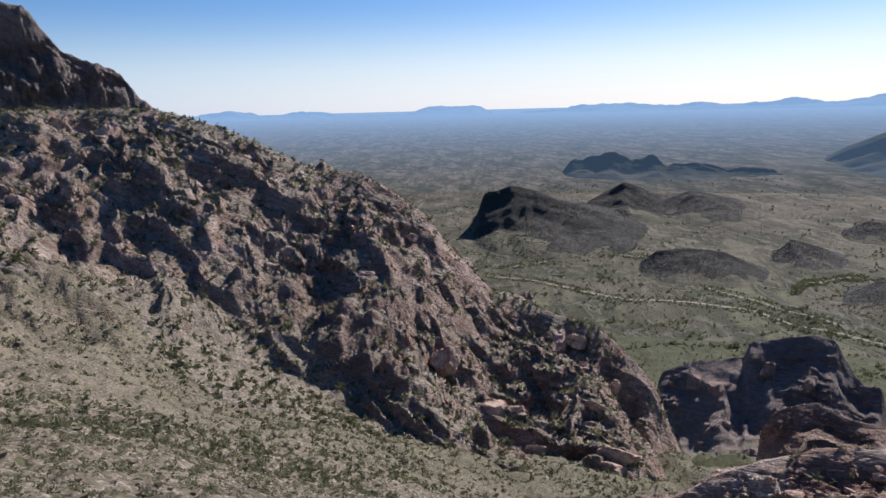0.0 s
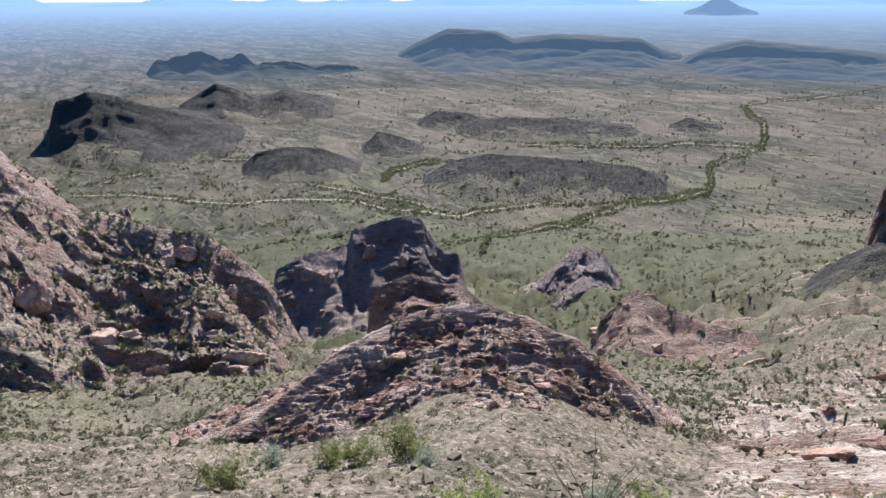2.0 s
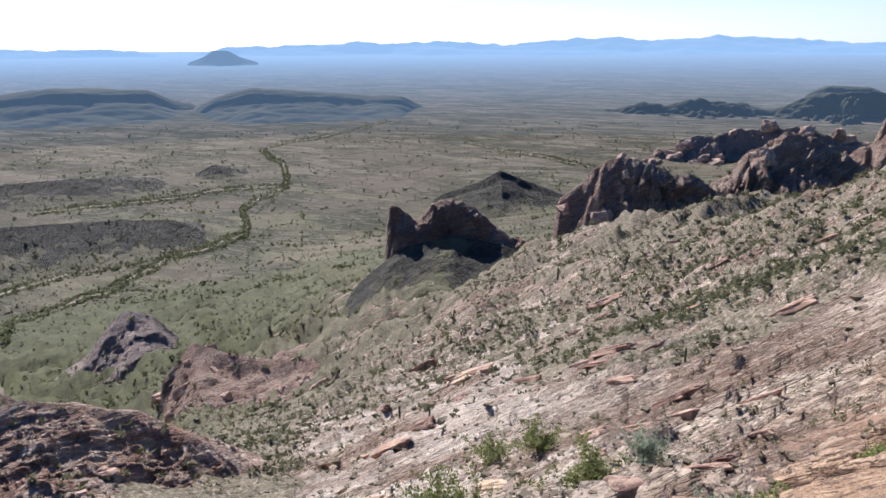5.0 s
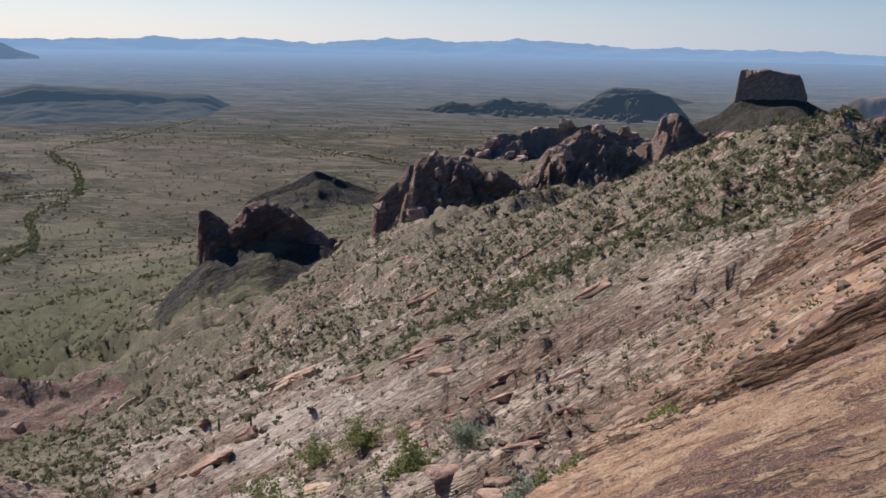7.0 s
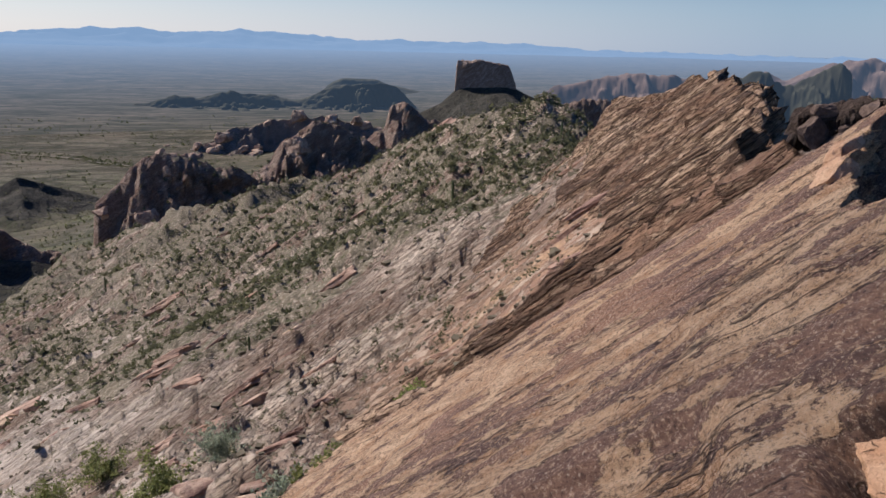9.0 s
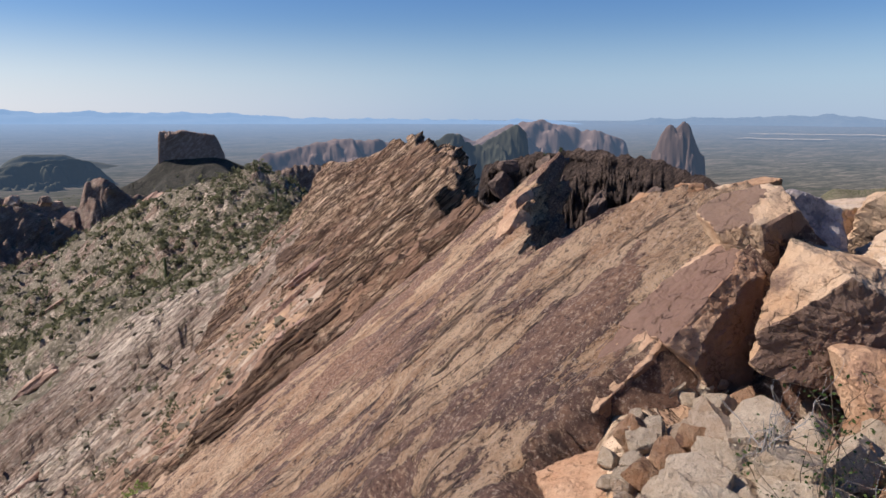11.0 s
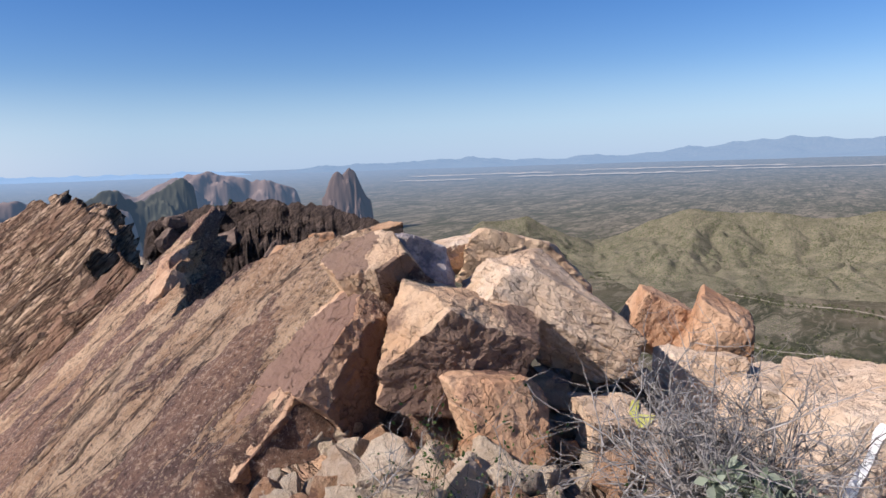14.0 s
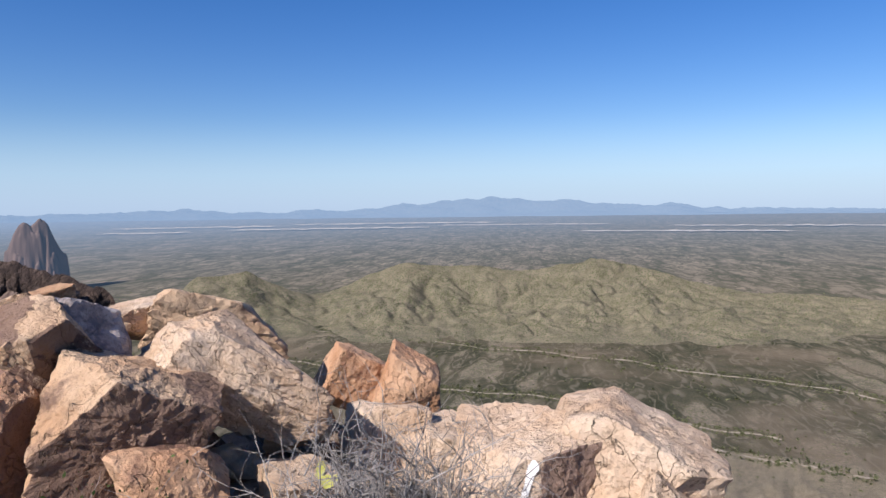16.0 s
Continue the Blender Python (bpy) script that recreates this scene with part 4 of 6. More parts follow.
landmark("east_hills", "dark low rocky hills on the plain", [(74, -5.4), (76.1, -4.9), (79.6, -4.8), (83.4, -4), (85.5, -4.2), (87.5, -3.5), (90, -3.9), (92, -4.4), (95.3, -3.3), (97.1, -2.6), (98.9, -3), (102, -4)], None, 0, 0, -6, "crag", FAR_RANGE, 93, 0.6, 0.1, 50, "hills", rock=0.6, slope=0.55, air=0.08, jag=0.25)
landmark("valley_hills", "tan low mountains with ravines beyond the valley", [(149, -6.8), (153.6, -4.9), (157.5, -4.5), (159.3, -5.5), (162.7, -6.9), (166.7, -5.2), (169.9, -4.2), (173.5, -4.4), (177, -4.7), (180.1, -4.9), (184.5, -3.8), (187.9, -4.5), (191.2, -5.3), (194.7, -6.2), (198.5, -6.3), (202, -6.5), (208, -6.5), (214, -8)], None, 0, 0, -10.8, "range", VALLEY, 96, 0.17, 0.12, 110, "hills", rock=0.0, spurs=0.9, lush=0.0, slope=0.5, jag=0.16, bulge=1.5)
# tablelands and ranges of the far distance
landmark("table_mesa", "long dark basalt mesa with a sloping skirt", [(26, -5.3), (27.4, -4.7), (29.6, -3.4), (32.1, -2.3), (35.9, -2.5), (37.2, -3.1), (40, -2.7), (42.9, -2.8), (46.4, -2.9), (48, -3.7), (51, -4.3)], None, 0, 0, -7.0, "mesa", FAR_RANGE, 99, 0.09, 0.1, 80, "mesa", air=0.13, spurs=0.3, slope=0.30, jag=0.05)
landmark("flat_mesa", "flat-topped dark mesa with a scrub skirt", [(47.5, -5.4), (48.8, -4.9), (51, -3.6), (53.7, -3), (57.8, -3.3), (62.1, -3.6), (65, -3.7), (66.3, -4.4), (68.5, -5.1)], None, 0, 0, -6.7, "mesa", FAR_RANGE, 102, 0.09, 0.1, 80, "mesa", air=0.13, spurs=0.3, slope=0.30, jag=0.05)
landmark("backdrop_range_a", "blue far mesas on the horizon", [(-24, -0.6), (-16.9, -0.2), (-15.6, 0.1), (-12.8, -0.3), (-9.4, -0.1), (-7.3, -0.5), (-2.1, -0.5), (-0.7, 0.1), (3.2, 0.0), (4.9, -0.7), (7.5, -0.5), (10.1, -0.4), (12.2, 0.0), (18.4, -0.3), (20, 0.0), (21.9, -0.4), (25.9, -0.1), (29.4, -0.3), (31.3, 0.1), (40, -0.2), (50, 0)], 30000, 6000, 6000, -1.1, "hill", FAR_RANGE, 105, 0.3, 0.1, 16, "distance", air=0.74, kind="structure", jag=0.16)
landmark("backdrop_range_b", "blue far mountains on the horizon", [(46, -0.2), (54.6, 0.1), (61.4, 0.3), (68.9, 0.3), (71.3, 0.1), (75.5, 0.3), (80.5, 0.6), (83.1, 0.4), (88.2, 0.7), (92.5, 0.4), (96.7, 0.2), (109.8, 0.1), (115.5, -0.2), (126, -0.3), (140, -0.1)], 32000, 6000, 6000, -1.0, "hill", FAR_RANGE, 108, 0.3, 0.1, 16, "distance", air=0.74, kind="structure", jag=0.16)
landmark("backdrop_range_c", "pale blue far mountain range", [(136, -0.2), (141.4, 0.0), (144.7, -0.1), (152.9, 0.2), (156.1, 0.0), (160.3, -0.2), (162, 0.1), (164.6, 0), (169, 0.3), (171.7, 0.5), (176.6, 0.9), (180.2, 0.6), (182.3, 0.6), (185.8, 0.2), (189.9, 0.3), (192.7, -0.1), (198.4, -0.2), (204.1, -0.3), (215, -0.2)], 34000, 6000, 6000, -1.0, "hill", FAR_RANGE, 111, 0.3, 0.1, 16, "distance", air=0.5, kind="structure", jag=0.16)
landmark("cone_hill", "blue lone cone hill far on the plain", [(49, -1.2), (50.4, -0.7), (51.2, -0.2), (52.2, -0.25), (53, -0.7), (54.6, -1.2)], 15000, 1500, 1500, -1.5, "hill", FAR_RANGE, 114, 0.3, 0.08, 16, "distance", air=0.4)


# pale dry fields and playas far out on the plain
def far_field(b0, b1, el0, el1, seed):
    bb = np.linspace(b0, b1, 40)
    mid = el0 + 0.04 * fbm(bb * 0.8, bb * 0, 3, seed)
    thick = (el1 - el0) * (0.35 + 0.8 * np.abs(fbm(bb * 0.9, bb * 0 + 4, 3, seed + 2))) * smooth(np.minimum(bb - b0, b1 - bb), 0, 1.2)
    r0, r1 = EYE / np.tan(np.radians(-(mid - thick))), EYE / np.tan(np.radians(-(mid + thick)))
    b, r = np.stack([bb, bb]), np.stack([r0, r1])
    z = -EYE + 0.0012 * r + 6
    pos = np.stack([r * np.sin(np.radians(b)), r * np.cos(np.radians(b)), z], -1)
    # far holds an even share of painted haze
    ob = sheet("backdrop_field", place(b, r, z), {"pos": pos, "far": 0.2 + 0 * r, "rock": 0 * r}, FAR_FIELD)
    tagged(ob, "pale dry fields far out on the plain", "distance", kind="structure")


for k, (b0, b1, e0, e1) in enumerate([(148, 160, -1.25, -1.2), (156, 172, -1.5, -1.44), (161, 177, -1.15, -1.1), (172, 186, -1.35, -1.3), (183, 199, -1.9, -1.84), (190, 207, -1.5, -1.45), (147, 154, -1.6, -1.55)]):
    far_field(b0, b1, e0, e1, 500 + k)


# ---- plants and stones ----
def leaf_material(name, dark, light, rough=0.8):
    n = Nodes(name)
    rnd = n.add("ShaderNodeNewGeometry").outputs["Random Per Island"]
    n.finish(n.mix(rnd, dark, light), rough)
    thin = n.add("ShaderNodeBsdfTranslucent")
    n.link(n.mix(rnd, dark, light), thin.inputs["Color"])
    both = n.add("ShaderNodeMixShader")
    both.inputs[0].default_value = 0.45
    n.link(n.bsdf.outputs[0], both.inputs[1])
    n.link(thin.outputs[0], both.inputs[2])
    n.link(both.outputs[0], n.tree.nodes["Material Output"].inputs["Surface"])
    return n.mat


SCRUB = leaf_material("scrub_leaves", (0.07, 0.074, 0.034), (0.19, 0.185, 0.098))
TREES = leaf_material("desert_tree_leaves", (0.085, 0.096, 0.042), (0.21, 0.215, 0.105))
STONE = land_material("loose_stone", rock_a=(0.26, 0.16, 0.11), rock_b=(0.45, 0.34, 0.25), grain=2.0)


def clump(rng, count, flat=0.8, leaf=0.34):
    """Vertices and triangles of one unit clump of leaves: small leaning triangles around a rounded, ragged crown."""
    d = rng.normal(size=(count, 3))
    d /= np.linalg.norm(d, axis=1, keepdims=True)
    d[:, 2] = np.abs(d[:, 2]) * 1.0
    c = d * (0.42 + 0.5 * rng.random((count, 1))) * np.array([0.5, 0.5, flat])
    v = c[:, None, :] + leaf * rng.normal(size=(count, 3, 3)) * np.array([0.55, 0.55, 0.5])
    v[:, :, 2] = np.maximum(v[:, :, 2], -0.05)
    return v.reshape(-1, 3), np.arange(count * 3).reshape(-1, 3)


def scatter(name, label, category, where, kinds, material, seed, sink=0.05):
    """One object of many clumps: where gives bearings, distances and sizes."""
    rng = np.random.default_rng(seed)
    b, r, size, *level = where(rng)
    z = level[0] if level else land_height(b, r)[0]
    base = place(b, r, z)
    shrink = squeeze(r) / r
    which = rng.integers(0, len(kinds), len(b))
    turn = rng.random(len(b)) * 2 * math.pi
    verts, faces, start = [], [], 0
    for i, (kv, kf) in enumerate(kinds):
        sel = np.flatnonzero(which == i)
        if not len(sel):
            continue
        c, s = np.cos(turn[sel])[:, None], np.sin(turn[sel])[:, None]
        k = (size[sel] * shrink[sel])[:, None]
        x = (kv[None, :, 0] * c - kv[None, :, 1] * s) * k
        y = (kv[None, :, 0] * s + kv[None, :, 1] * c) * k
        zz = (kv[None, :, 2] - sink) * k * (0.75 + 0.5 * rng.random((len(sel), 1)))
        verts.append((np.stack([x, y, zz], -1) + base[sel][:, None, :]).reshape(-1, 3))
        f = kf[None] + (np.arange(len(sel)) * len(kv))[:, None, None] + start
        faces.append(f.reshape(-1, kf.shape[1]))
        start += len(sel) * len(kv)
    ob = soup(name, np.concatenate(verts), np.concatenate(faces), [material])
    return tagged(ob, label, category, kind="stuff")


def keep_soil(rng, b, r, limit=0.5):
    x, y = r * np.sin(np.radians(b)), r * np.cos(np.radians(b))
    rock = bare_rock(b, r, x, y)
    thick = 0.5 + 0.9 * fbm(x / 45, y / 45, 3, 77)
    return (rock + 0.25 * rng.normal(size=len(b)) < limit) & (rng.random(len(b)) < 0.2 + thick)


def close_scrub(rng):
    n = 15000
    b = rng.uniform(-37, 116, n)
    r = np.exp(rng.uniform(math.log(13), math.log(70), n))
    ok = keep_soil(rng, b, r, 0.7) & (rng.random(n) < np.interp(r, [13, 30, 60], [0.16, 0.45, 1.0]))
    b, r = b[ok], r[ok]
    return b, r, np.clip(rng.lognormal(-0.25, 0.4, len(b)), 0.3, 2.0) * np.interp(r, [13, 40, 70], [0.3, 0.5, 0.65])


def near_scrub(rng):
    n = 60000
    b = np.where(rng.random(n) < 0.35, rng.uniform(66, 116, n), rng.uniform(-37, 128, n))
    r = np.exp(rng.uniform(math.log(62), math.log(420), n))
    ok = keep_soil(rng, b, r, 0.66)
    b, r = b[ok], r[ok]
    return b, r, np.clip(rng.lognormal(-0.25, 0.4, len(b)), 0.3, 2.2) * np.interp(r, [14, 40, 120, 420], [0.28, 0.5, 0.85, 1.5])


def mid_scrub(rng):
    n = 12000
    b = rng.uniform(15, 110, n)
    r = np.exp(rng.uniform(math.log(380), math.log(1250), n))
    return b, r, np.clip(rng.lognormal(0.75, 0.3, n), 1.2, 4)


def plain_trees(rng):
    n = 90000
    b = rng.uniform(-8, 208, n)
    r = np.exp(rng.uniform(math.log(880), math.log(3300), n))
    x, y = r * np.sin(np.radians(b)), r * np.cos(np.radians(b))
    wash = np.abs(fbm(x / 420 + 0.6 * fbm(y / 300, x / 300, 2, 92), y / 420, 3, 91))
    wash = np.minimum(wash, 1.4 * np.abs(fbm(x / 170 + 0.5 * fbm(y / 150, x / 150, 2, 94), y / 300, 3, 93)))
    ok = rng.random(n) < np.where(wash < 0.045, 1.0 - 0.8 * smooth(b, 145, 160), 0.16 - 0.12 * smooth(b, 145, 160))
    b, r, wash = b[ok], r[ok], wash[ok]
    return b, r, np.clip(rng.lognormal(1.2, 0.3, len(b)), 2.0, 7) * np.where(wash < 0.045, 1.35, 0.85)


def on_landmarks(rng):
    """Scrub on the hillsides, thickest where they are not bare rock."""
    out = []
    for name, count, size in (("rocky_spur", 8000, 1.4), ("rock_outcrop", 160, 0.6), ("dark_butte", 260, 2.0), ("dark_knoll", 260, 2.2), ("ravine_crag", 420, 1.6), ("pale_hill", 420, 3.0), ("slope_crag", 260, 1.7),
                              ("brown_crag", 240, 2.0), ("valley_hills", 9000, 2.7), ("low_hill", 1100, 3.2), ("scrub_hills", 1500, 3.6), ("flat_hill", 500, 3.4), ("dark_ridge", 160, 0.9), ("summit_crag", 120, 1.4), ("red_outcrop", 200, 1.4), ("talus_cone", 420, 3.0)):
        b, r, z, rock, t = (g.ravel() for g in GRIDS[name])
        pick = rng.integers(0, len(b), count * 3)
        pick = pick[(rng.random(len(pick)) > rock[pick] * 0.9) & (t[pick] < 0.97)][:count]
        out.append((b[pick], r[pick], size * np.clip(rng.lognormal(-0.1, 0.35, len(pick)), 0.4, 2.0), z[pick]))
    return [np.concatenate(k) for k in zip(*out)]


def along_washes(rng):
    """Trees lining the dry washes of the plain."""
    bs, rs = [], []
    for line in WASHES:
        b, r = wash_line(line)
        n = int(len(b) * 7)
        i = rng.integers(0, len(b), n)
        bs.append(b[i] + (rng.normal(size=n) * 0.05 + 0.14 * rng.choice((-1, 1), n)))
        rs.append(r[i] * (1 + rng.normal(size=n) * 0.006 + 0.012 * rng.choice((-1, 1), n)))
    b, r = np.concatenate(bs), np.concatenate(rs)
    return b, r, np.clip(rng.lognormal(1.1, 0.3, len(b)), 1.8, 6)


# dry washes: bearing and angle below the eye's level
WASHES = [[(35.2, -20.0), (36.0, -18.0), (42.0, -17.2), (46.5, -15.2), (52.5, -14.0), (52.0, -12.2), (56.0, -10.4), (55.5, -8.8), (54.0, -7.6), (60, -6.5), (64, -5.6)],
          [(52.4, -14.1), (47, -14.8), (40, -15.6), (33, -16.6), (24, -15.5), (12, -14.6), (4, -13.4)],
          [(56, -10.4), (50, -10.7), (44, -10.9), (38, -11.2)],
          [(27, -13.6), (28, -12.9), (31, -12.4), (33.5, -12.7)],
          [(6, -12.5), (12, -11.9), (18, -11.8), (22, -13.8), (30, -15.6)],
          [(160, -11.5), (168, -13.2), (176, -14.6), (186, -15.4), (198, -16.6)],
          [(162, -9.2), (172, -10.4), (182, -11.4), (196, -12.6), (206, -13.2)],
          [(166, -15.2), (176, -16.4), (188, -17.4), (204, -18.6)],
          [(70, -7.2), (76, -8.2), (80, -9.0)]]


def wash_line(line):
    pts = np.array(line, float)
    k = np.linspace(0, len(pts) - 1, 60 * (len(pts) - 1))
    b, el = np.interp(k, np.arange(len(pts)), pts[:, 0]), np.interp(k, np.arange(len(pts)), pts[:, 1])
    for _ in range(3):
        b[1:-1], el[1:-1] = (b[:-2] + b[2:]) / 2, (el[:-2] + el[2:]) / 2
    r = EYE / np.tan(np.radians(-el))
    b = b + 0.55 * fbm(k * 0.9, k * 0 + pts[0, 0], 3, 5)
    return b, r * (1 + 0.03 * fbm(k * 0.8, k * 0 + pts[0, 1], 3, 9))


SAND = land_material("wash_sand", soil_a=(0.26, 0.22, 0.16), soil_b=(0.38, 0.33, 0.25), shrub=0.05, grain=0.3)
for line in WASHES:
    wb, wr = wash_line(line)
    half_wide = 4.5 + 2.0 * fbm(np.arange(len(wb)) / 9.0, np.zeros(len(wb)), 2, 3)
    dx, dy = np.gradient(wr * np.sin(np.radians(wb))), np.gradient(wr * np.cos(np.radians(wb)))
    ln = np.hypot(dx, dy)
    rows_ = []
    for side in (-1.0, -0.5, 0.5, 1.0):
        x, y = wr * np.sin(np.radians(wb)) - side * half_wide * dy / ln, wr * np.cos(np.radians(wb)) + side * half_wide * dx / ln
        bb, rr = np.degrees(np.arctan2(x, y)), np.hypot(x, y)
        bb = np.where(bb < -60, bb + 360, bb)
        rows_.append(np.stack([bb, rr, land_height(bb, rr)[0] + (0.35 if abs(side) < 0.9 else -0.4)], -1))
    grid_ = np.stack(rows_)
    flat = np.stack([grid_[..., 1] * np.sin(np.radians(grid_[..., 0])), grid_[..., 1] * np.cos(np.radians(grid_[..., 0])), grid_[..., 2]], -1)
    ob = sheet("dry_wash", place(grid_[..., 0], grid_[..., 1], grid_[..., 2]), {"pos": flat, "rock": np.zeros(grid_.shape[:2])}, SAND)
    tagged(ob, "pale sandy dry wash winding over the plain", "dry wash", kind="structure")

plant_rng = np.random.default_rng(3)
BUSHES = [clump(plant_rng, 44, leaf=0.15) for _ in range(9)]
LEAN = [clump(plant_rng, 13, leaf=0.40) for _ in range(9)]
SMALL = [clump(plant_rng, 9, leaf=0.55) for _ in range(7)]
scatter("near_scrub", "olive and grey-green desert scrub on the stony slope", "shrubs", close_scrub, BUSHES, SCRUB, 21)
scatter("slope_scrub", "olive desert scrub scattered over the stony slopes", "shrubs", near_scrub, LEAN, SCRUB, 1)
scatter("foothill_scrub", "dark green scrub on the lower slopes", "shrubs", mid_scrub, SMALL, SCRUB, 2)
scatter("hillside_scrub", "olive scrub on rocky hillsides", "shrubs", on_landmarks, SMALL, SCRUB, 8)
scatter("wash_trees", "dark green trees lining the dry washes", "trees", along_washes, SMALL, TREES, 9)
scatter("plain_trees", "small desert trees dotting the plain and lining washes", "trees", plain_trees, SMALL, TREES, 4)


def chip(rng):
    v = np.array([[-1, -1, -1], [1, -1, -1], [1, 1, -1], [-1, 1, -1], [-1, -1, 1], [1, -1, 1], [1, 1, 1], [-1, 1, 1]], float) * 0.5
    v = v * rng.uniform(0.5, 1.0, (8, 3)) * np.array([1.2, 0.8, 0.6]) + rng.normal(size=(8, 3)) * 0.06
    f = np.array([[0, 3, 2], [0, 2, 1], [4, 5, 6], [4, 6, 7], [0, 1, 5], [0, 5, 4], [1, 2, 6], [1, 6, 5], [2, 3, 7], [2, 7, 6], [3, 0, 4], [3, 4, 7]])
    return v, f


def loose_stones(rng):
    n = 9000
    b = rng.uniform(-37, 128, n)
    r = np.exp(rng.uniform(math.log(9), math.log(260), n))
    return b, r, np.clip(rng.lognormal(-1.3, 0.5, n), 0.08, 1.2) * np.interp(r, [9, 40, 120, 260], [0.35, 0.7, 1.4, 2.2])


CHIPS = [chip(plant_rng) for _ in range(9)]
scatter("loose_stones", "pale angular stones strewn on the slopes", "stones", loose_stones, CHIPS, STONE, 6, sink=-0.1)


# ---- boulders of the summit ----
def stone_material(name, base, pale, dark, darkening=0.5, grain=1.0):
    """Fresh tan rhyolite with a dark desert varnish in blotches, some faces darkened for varnish and for shade, grain,
    pits and hairline cracks.
    """
    n = Nodes(name)
    obj = n.add("ShaderNodeTexCoord").outputs["Object"]
    rnd = n.add("ShaderNodeObjectInfo").outputs["Random"]
    shift = n.add("ShaderNodeVectorMath", operation="ADD")
    n.link(obj, shift.inputs[0])
    n.link(n.math("MULTIPLY", rnd, 37.0), shift.inputs[1])
    vec = shift.outputs[0]
    tone = n.noise(vec, 3.2 * grain, 7, 0.65)
    fine = n.noise(vec, 34 * grain, 6, 0.75)
    blotch = n.noise(vec, 1.7 * grain, 7, 0.7)
    col = n.mix(n.ramp(tone, (0.38, 0.0), (0.62, 1.0)), base, pale)
    col = n.mix(n.ramp(n.noise(vec, 9 * grain, 6, 0.7), (0.52, 0.0), (0.70, 0.5)), col, tuple(0.7 * c for c in base))
    col = n.mix(n.math("MULTIPLY", n.ramp(n.math("ADD", blotch, n.math("MULTIPLY", n.attr("darkening"), 0.4)), (0.66 - 0.2 * darkening, 0.0), (0.72 - 0.2 * darkening, 1.0)), 0.88), col, n.mix(fine, dark, tuple(2.0 * c for c in dark)))
    col = n.mix(n.ramp(fine, (0.36, 0.6), (0.45, 0.0)), col, tuple(0.45 * c for c in base))
    crack = n.add("ShaderNodeTexVoronoi", feature="DISTANCE_TO_EDGE")
    crack.inputs["Scale"].default_value = 2.4 * grain
    wob = n.add("ShaderNodeVectorMath", operation="ADD")
    wn_ = n.add("ShaderNodeTexNoise")
    wn_.inputs["Scale"].default_value, wn_.inputs["Detail"].default_value = 4.0 * grain, 5
    n.link(vec, wn_.inputs["Vector"])
    n.link(vec, wob.inputs[0])
    n.link(wn_.outputs["Color"], wob.inputs[1])
    n.link(wob.outputs[0], crack.inputs["Vector"])
    line = n.ramp(crack.outputs["Distance"], (0.003, 1.0), (0.009, 0.0))
    col = n.mix(n.math("MULTIPLY", line, 0.4), col, tuple(0.2 * c for c in base))
    height = n.math("SUBTRACT", n.math("ADD", n.math("MULTIPLY", tone, 1.0), n.math("ADD", n.math("MULTIPLY", fine, 0.35), n.math("MULTIPLY", n.noise(vec, 11 * grain, 5, 0.7), 0.6))), n.math("MULTIPLY", line, 0.5))
    return n.finish(col, 0.88, height, 1.0, 0.05 / grain)


TAN = stone_material("tan_boulder", (0.50, 0.31, 0.175), (0.64, 0.46, 0.30), (0.12, 0.075, 0.055), 0.4)
PALE = stone_material("pale_boulder", (0.54, 0.37, 0.235), (0.68, 0.53, 0.385), (0.16, 0.105, 0.08), 0.15)
ORANGE = stone_material("orange_boulder", (0.47, 0.25, 0.13), (0.60, 0.385, 0.235), (0.14, 0.075, 0.052), 0.35)
COATED = stone_material("varnished_boulder", (0.42, 0.24, 0.14), (0.58, 0.39, 0.25), (0.12, 0.071, 0.053), 0.6)
BLUISH = stone_material("bluish_boulder", (0.36, 0.30, 0.27), (0.60, 0.55, 0.51), (0.10, 0.095, 0.11), 0.8, 1.6)
SLAB = stone_material("brown_slab", (0.40, 0.218, 0.115), (0.57, 0.37, 0.215), (0.135, 0.078, 0.058), 0.78, 0.9)
REDDISH = stone_material("red_slab", (0.36, 0.215, 0.145), (0.52, 0.37, 0.27), (0.15, 0.088, 0.066), 0.75, 0.6)


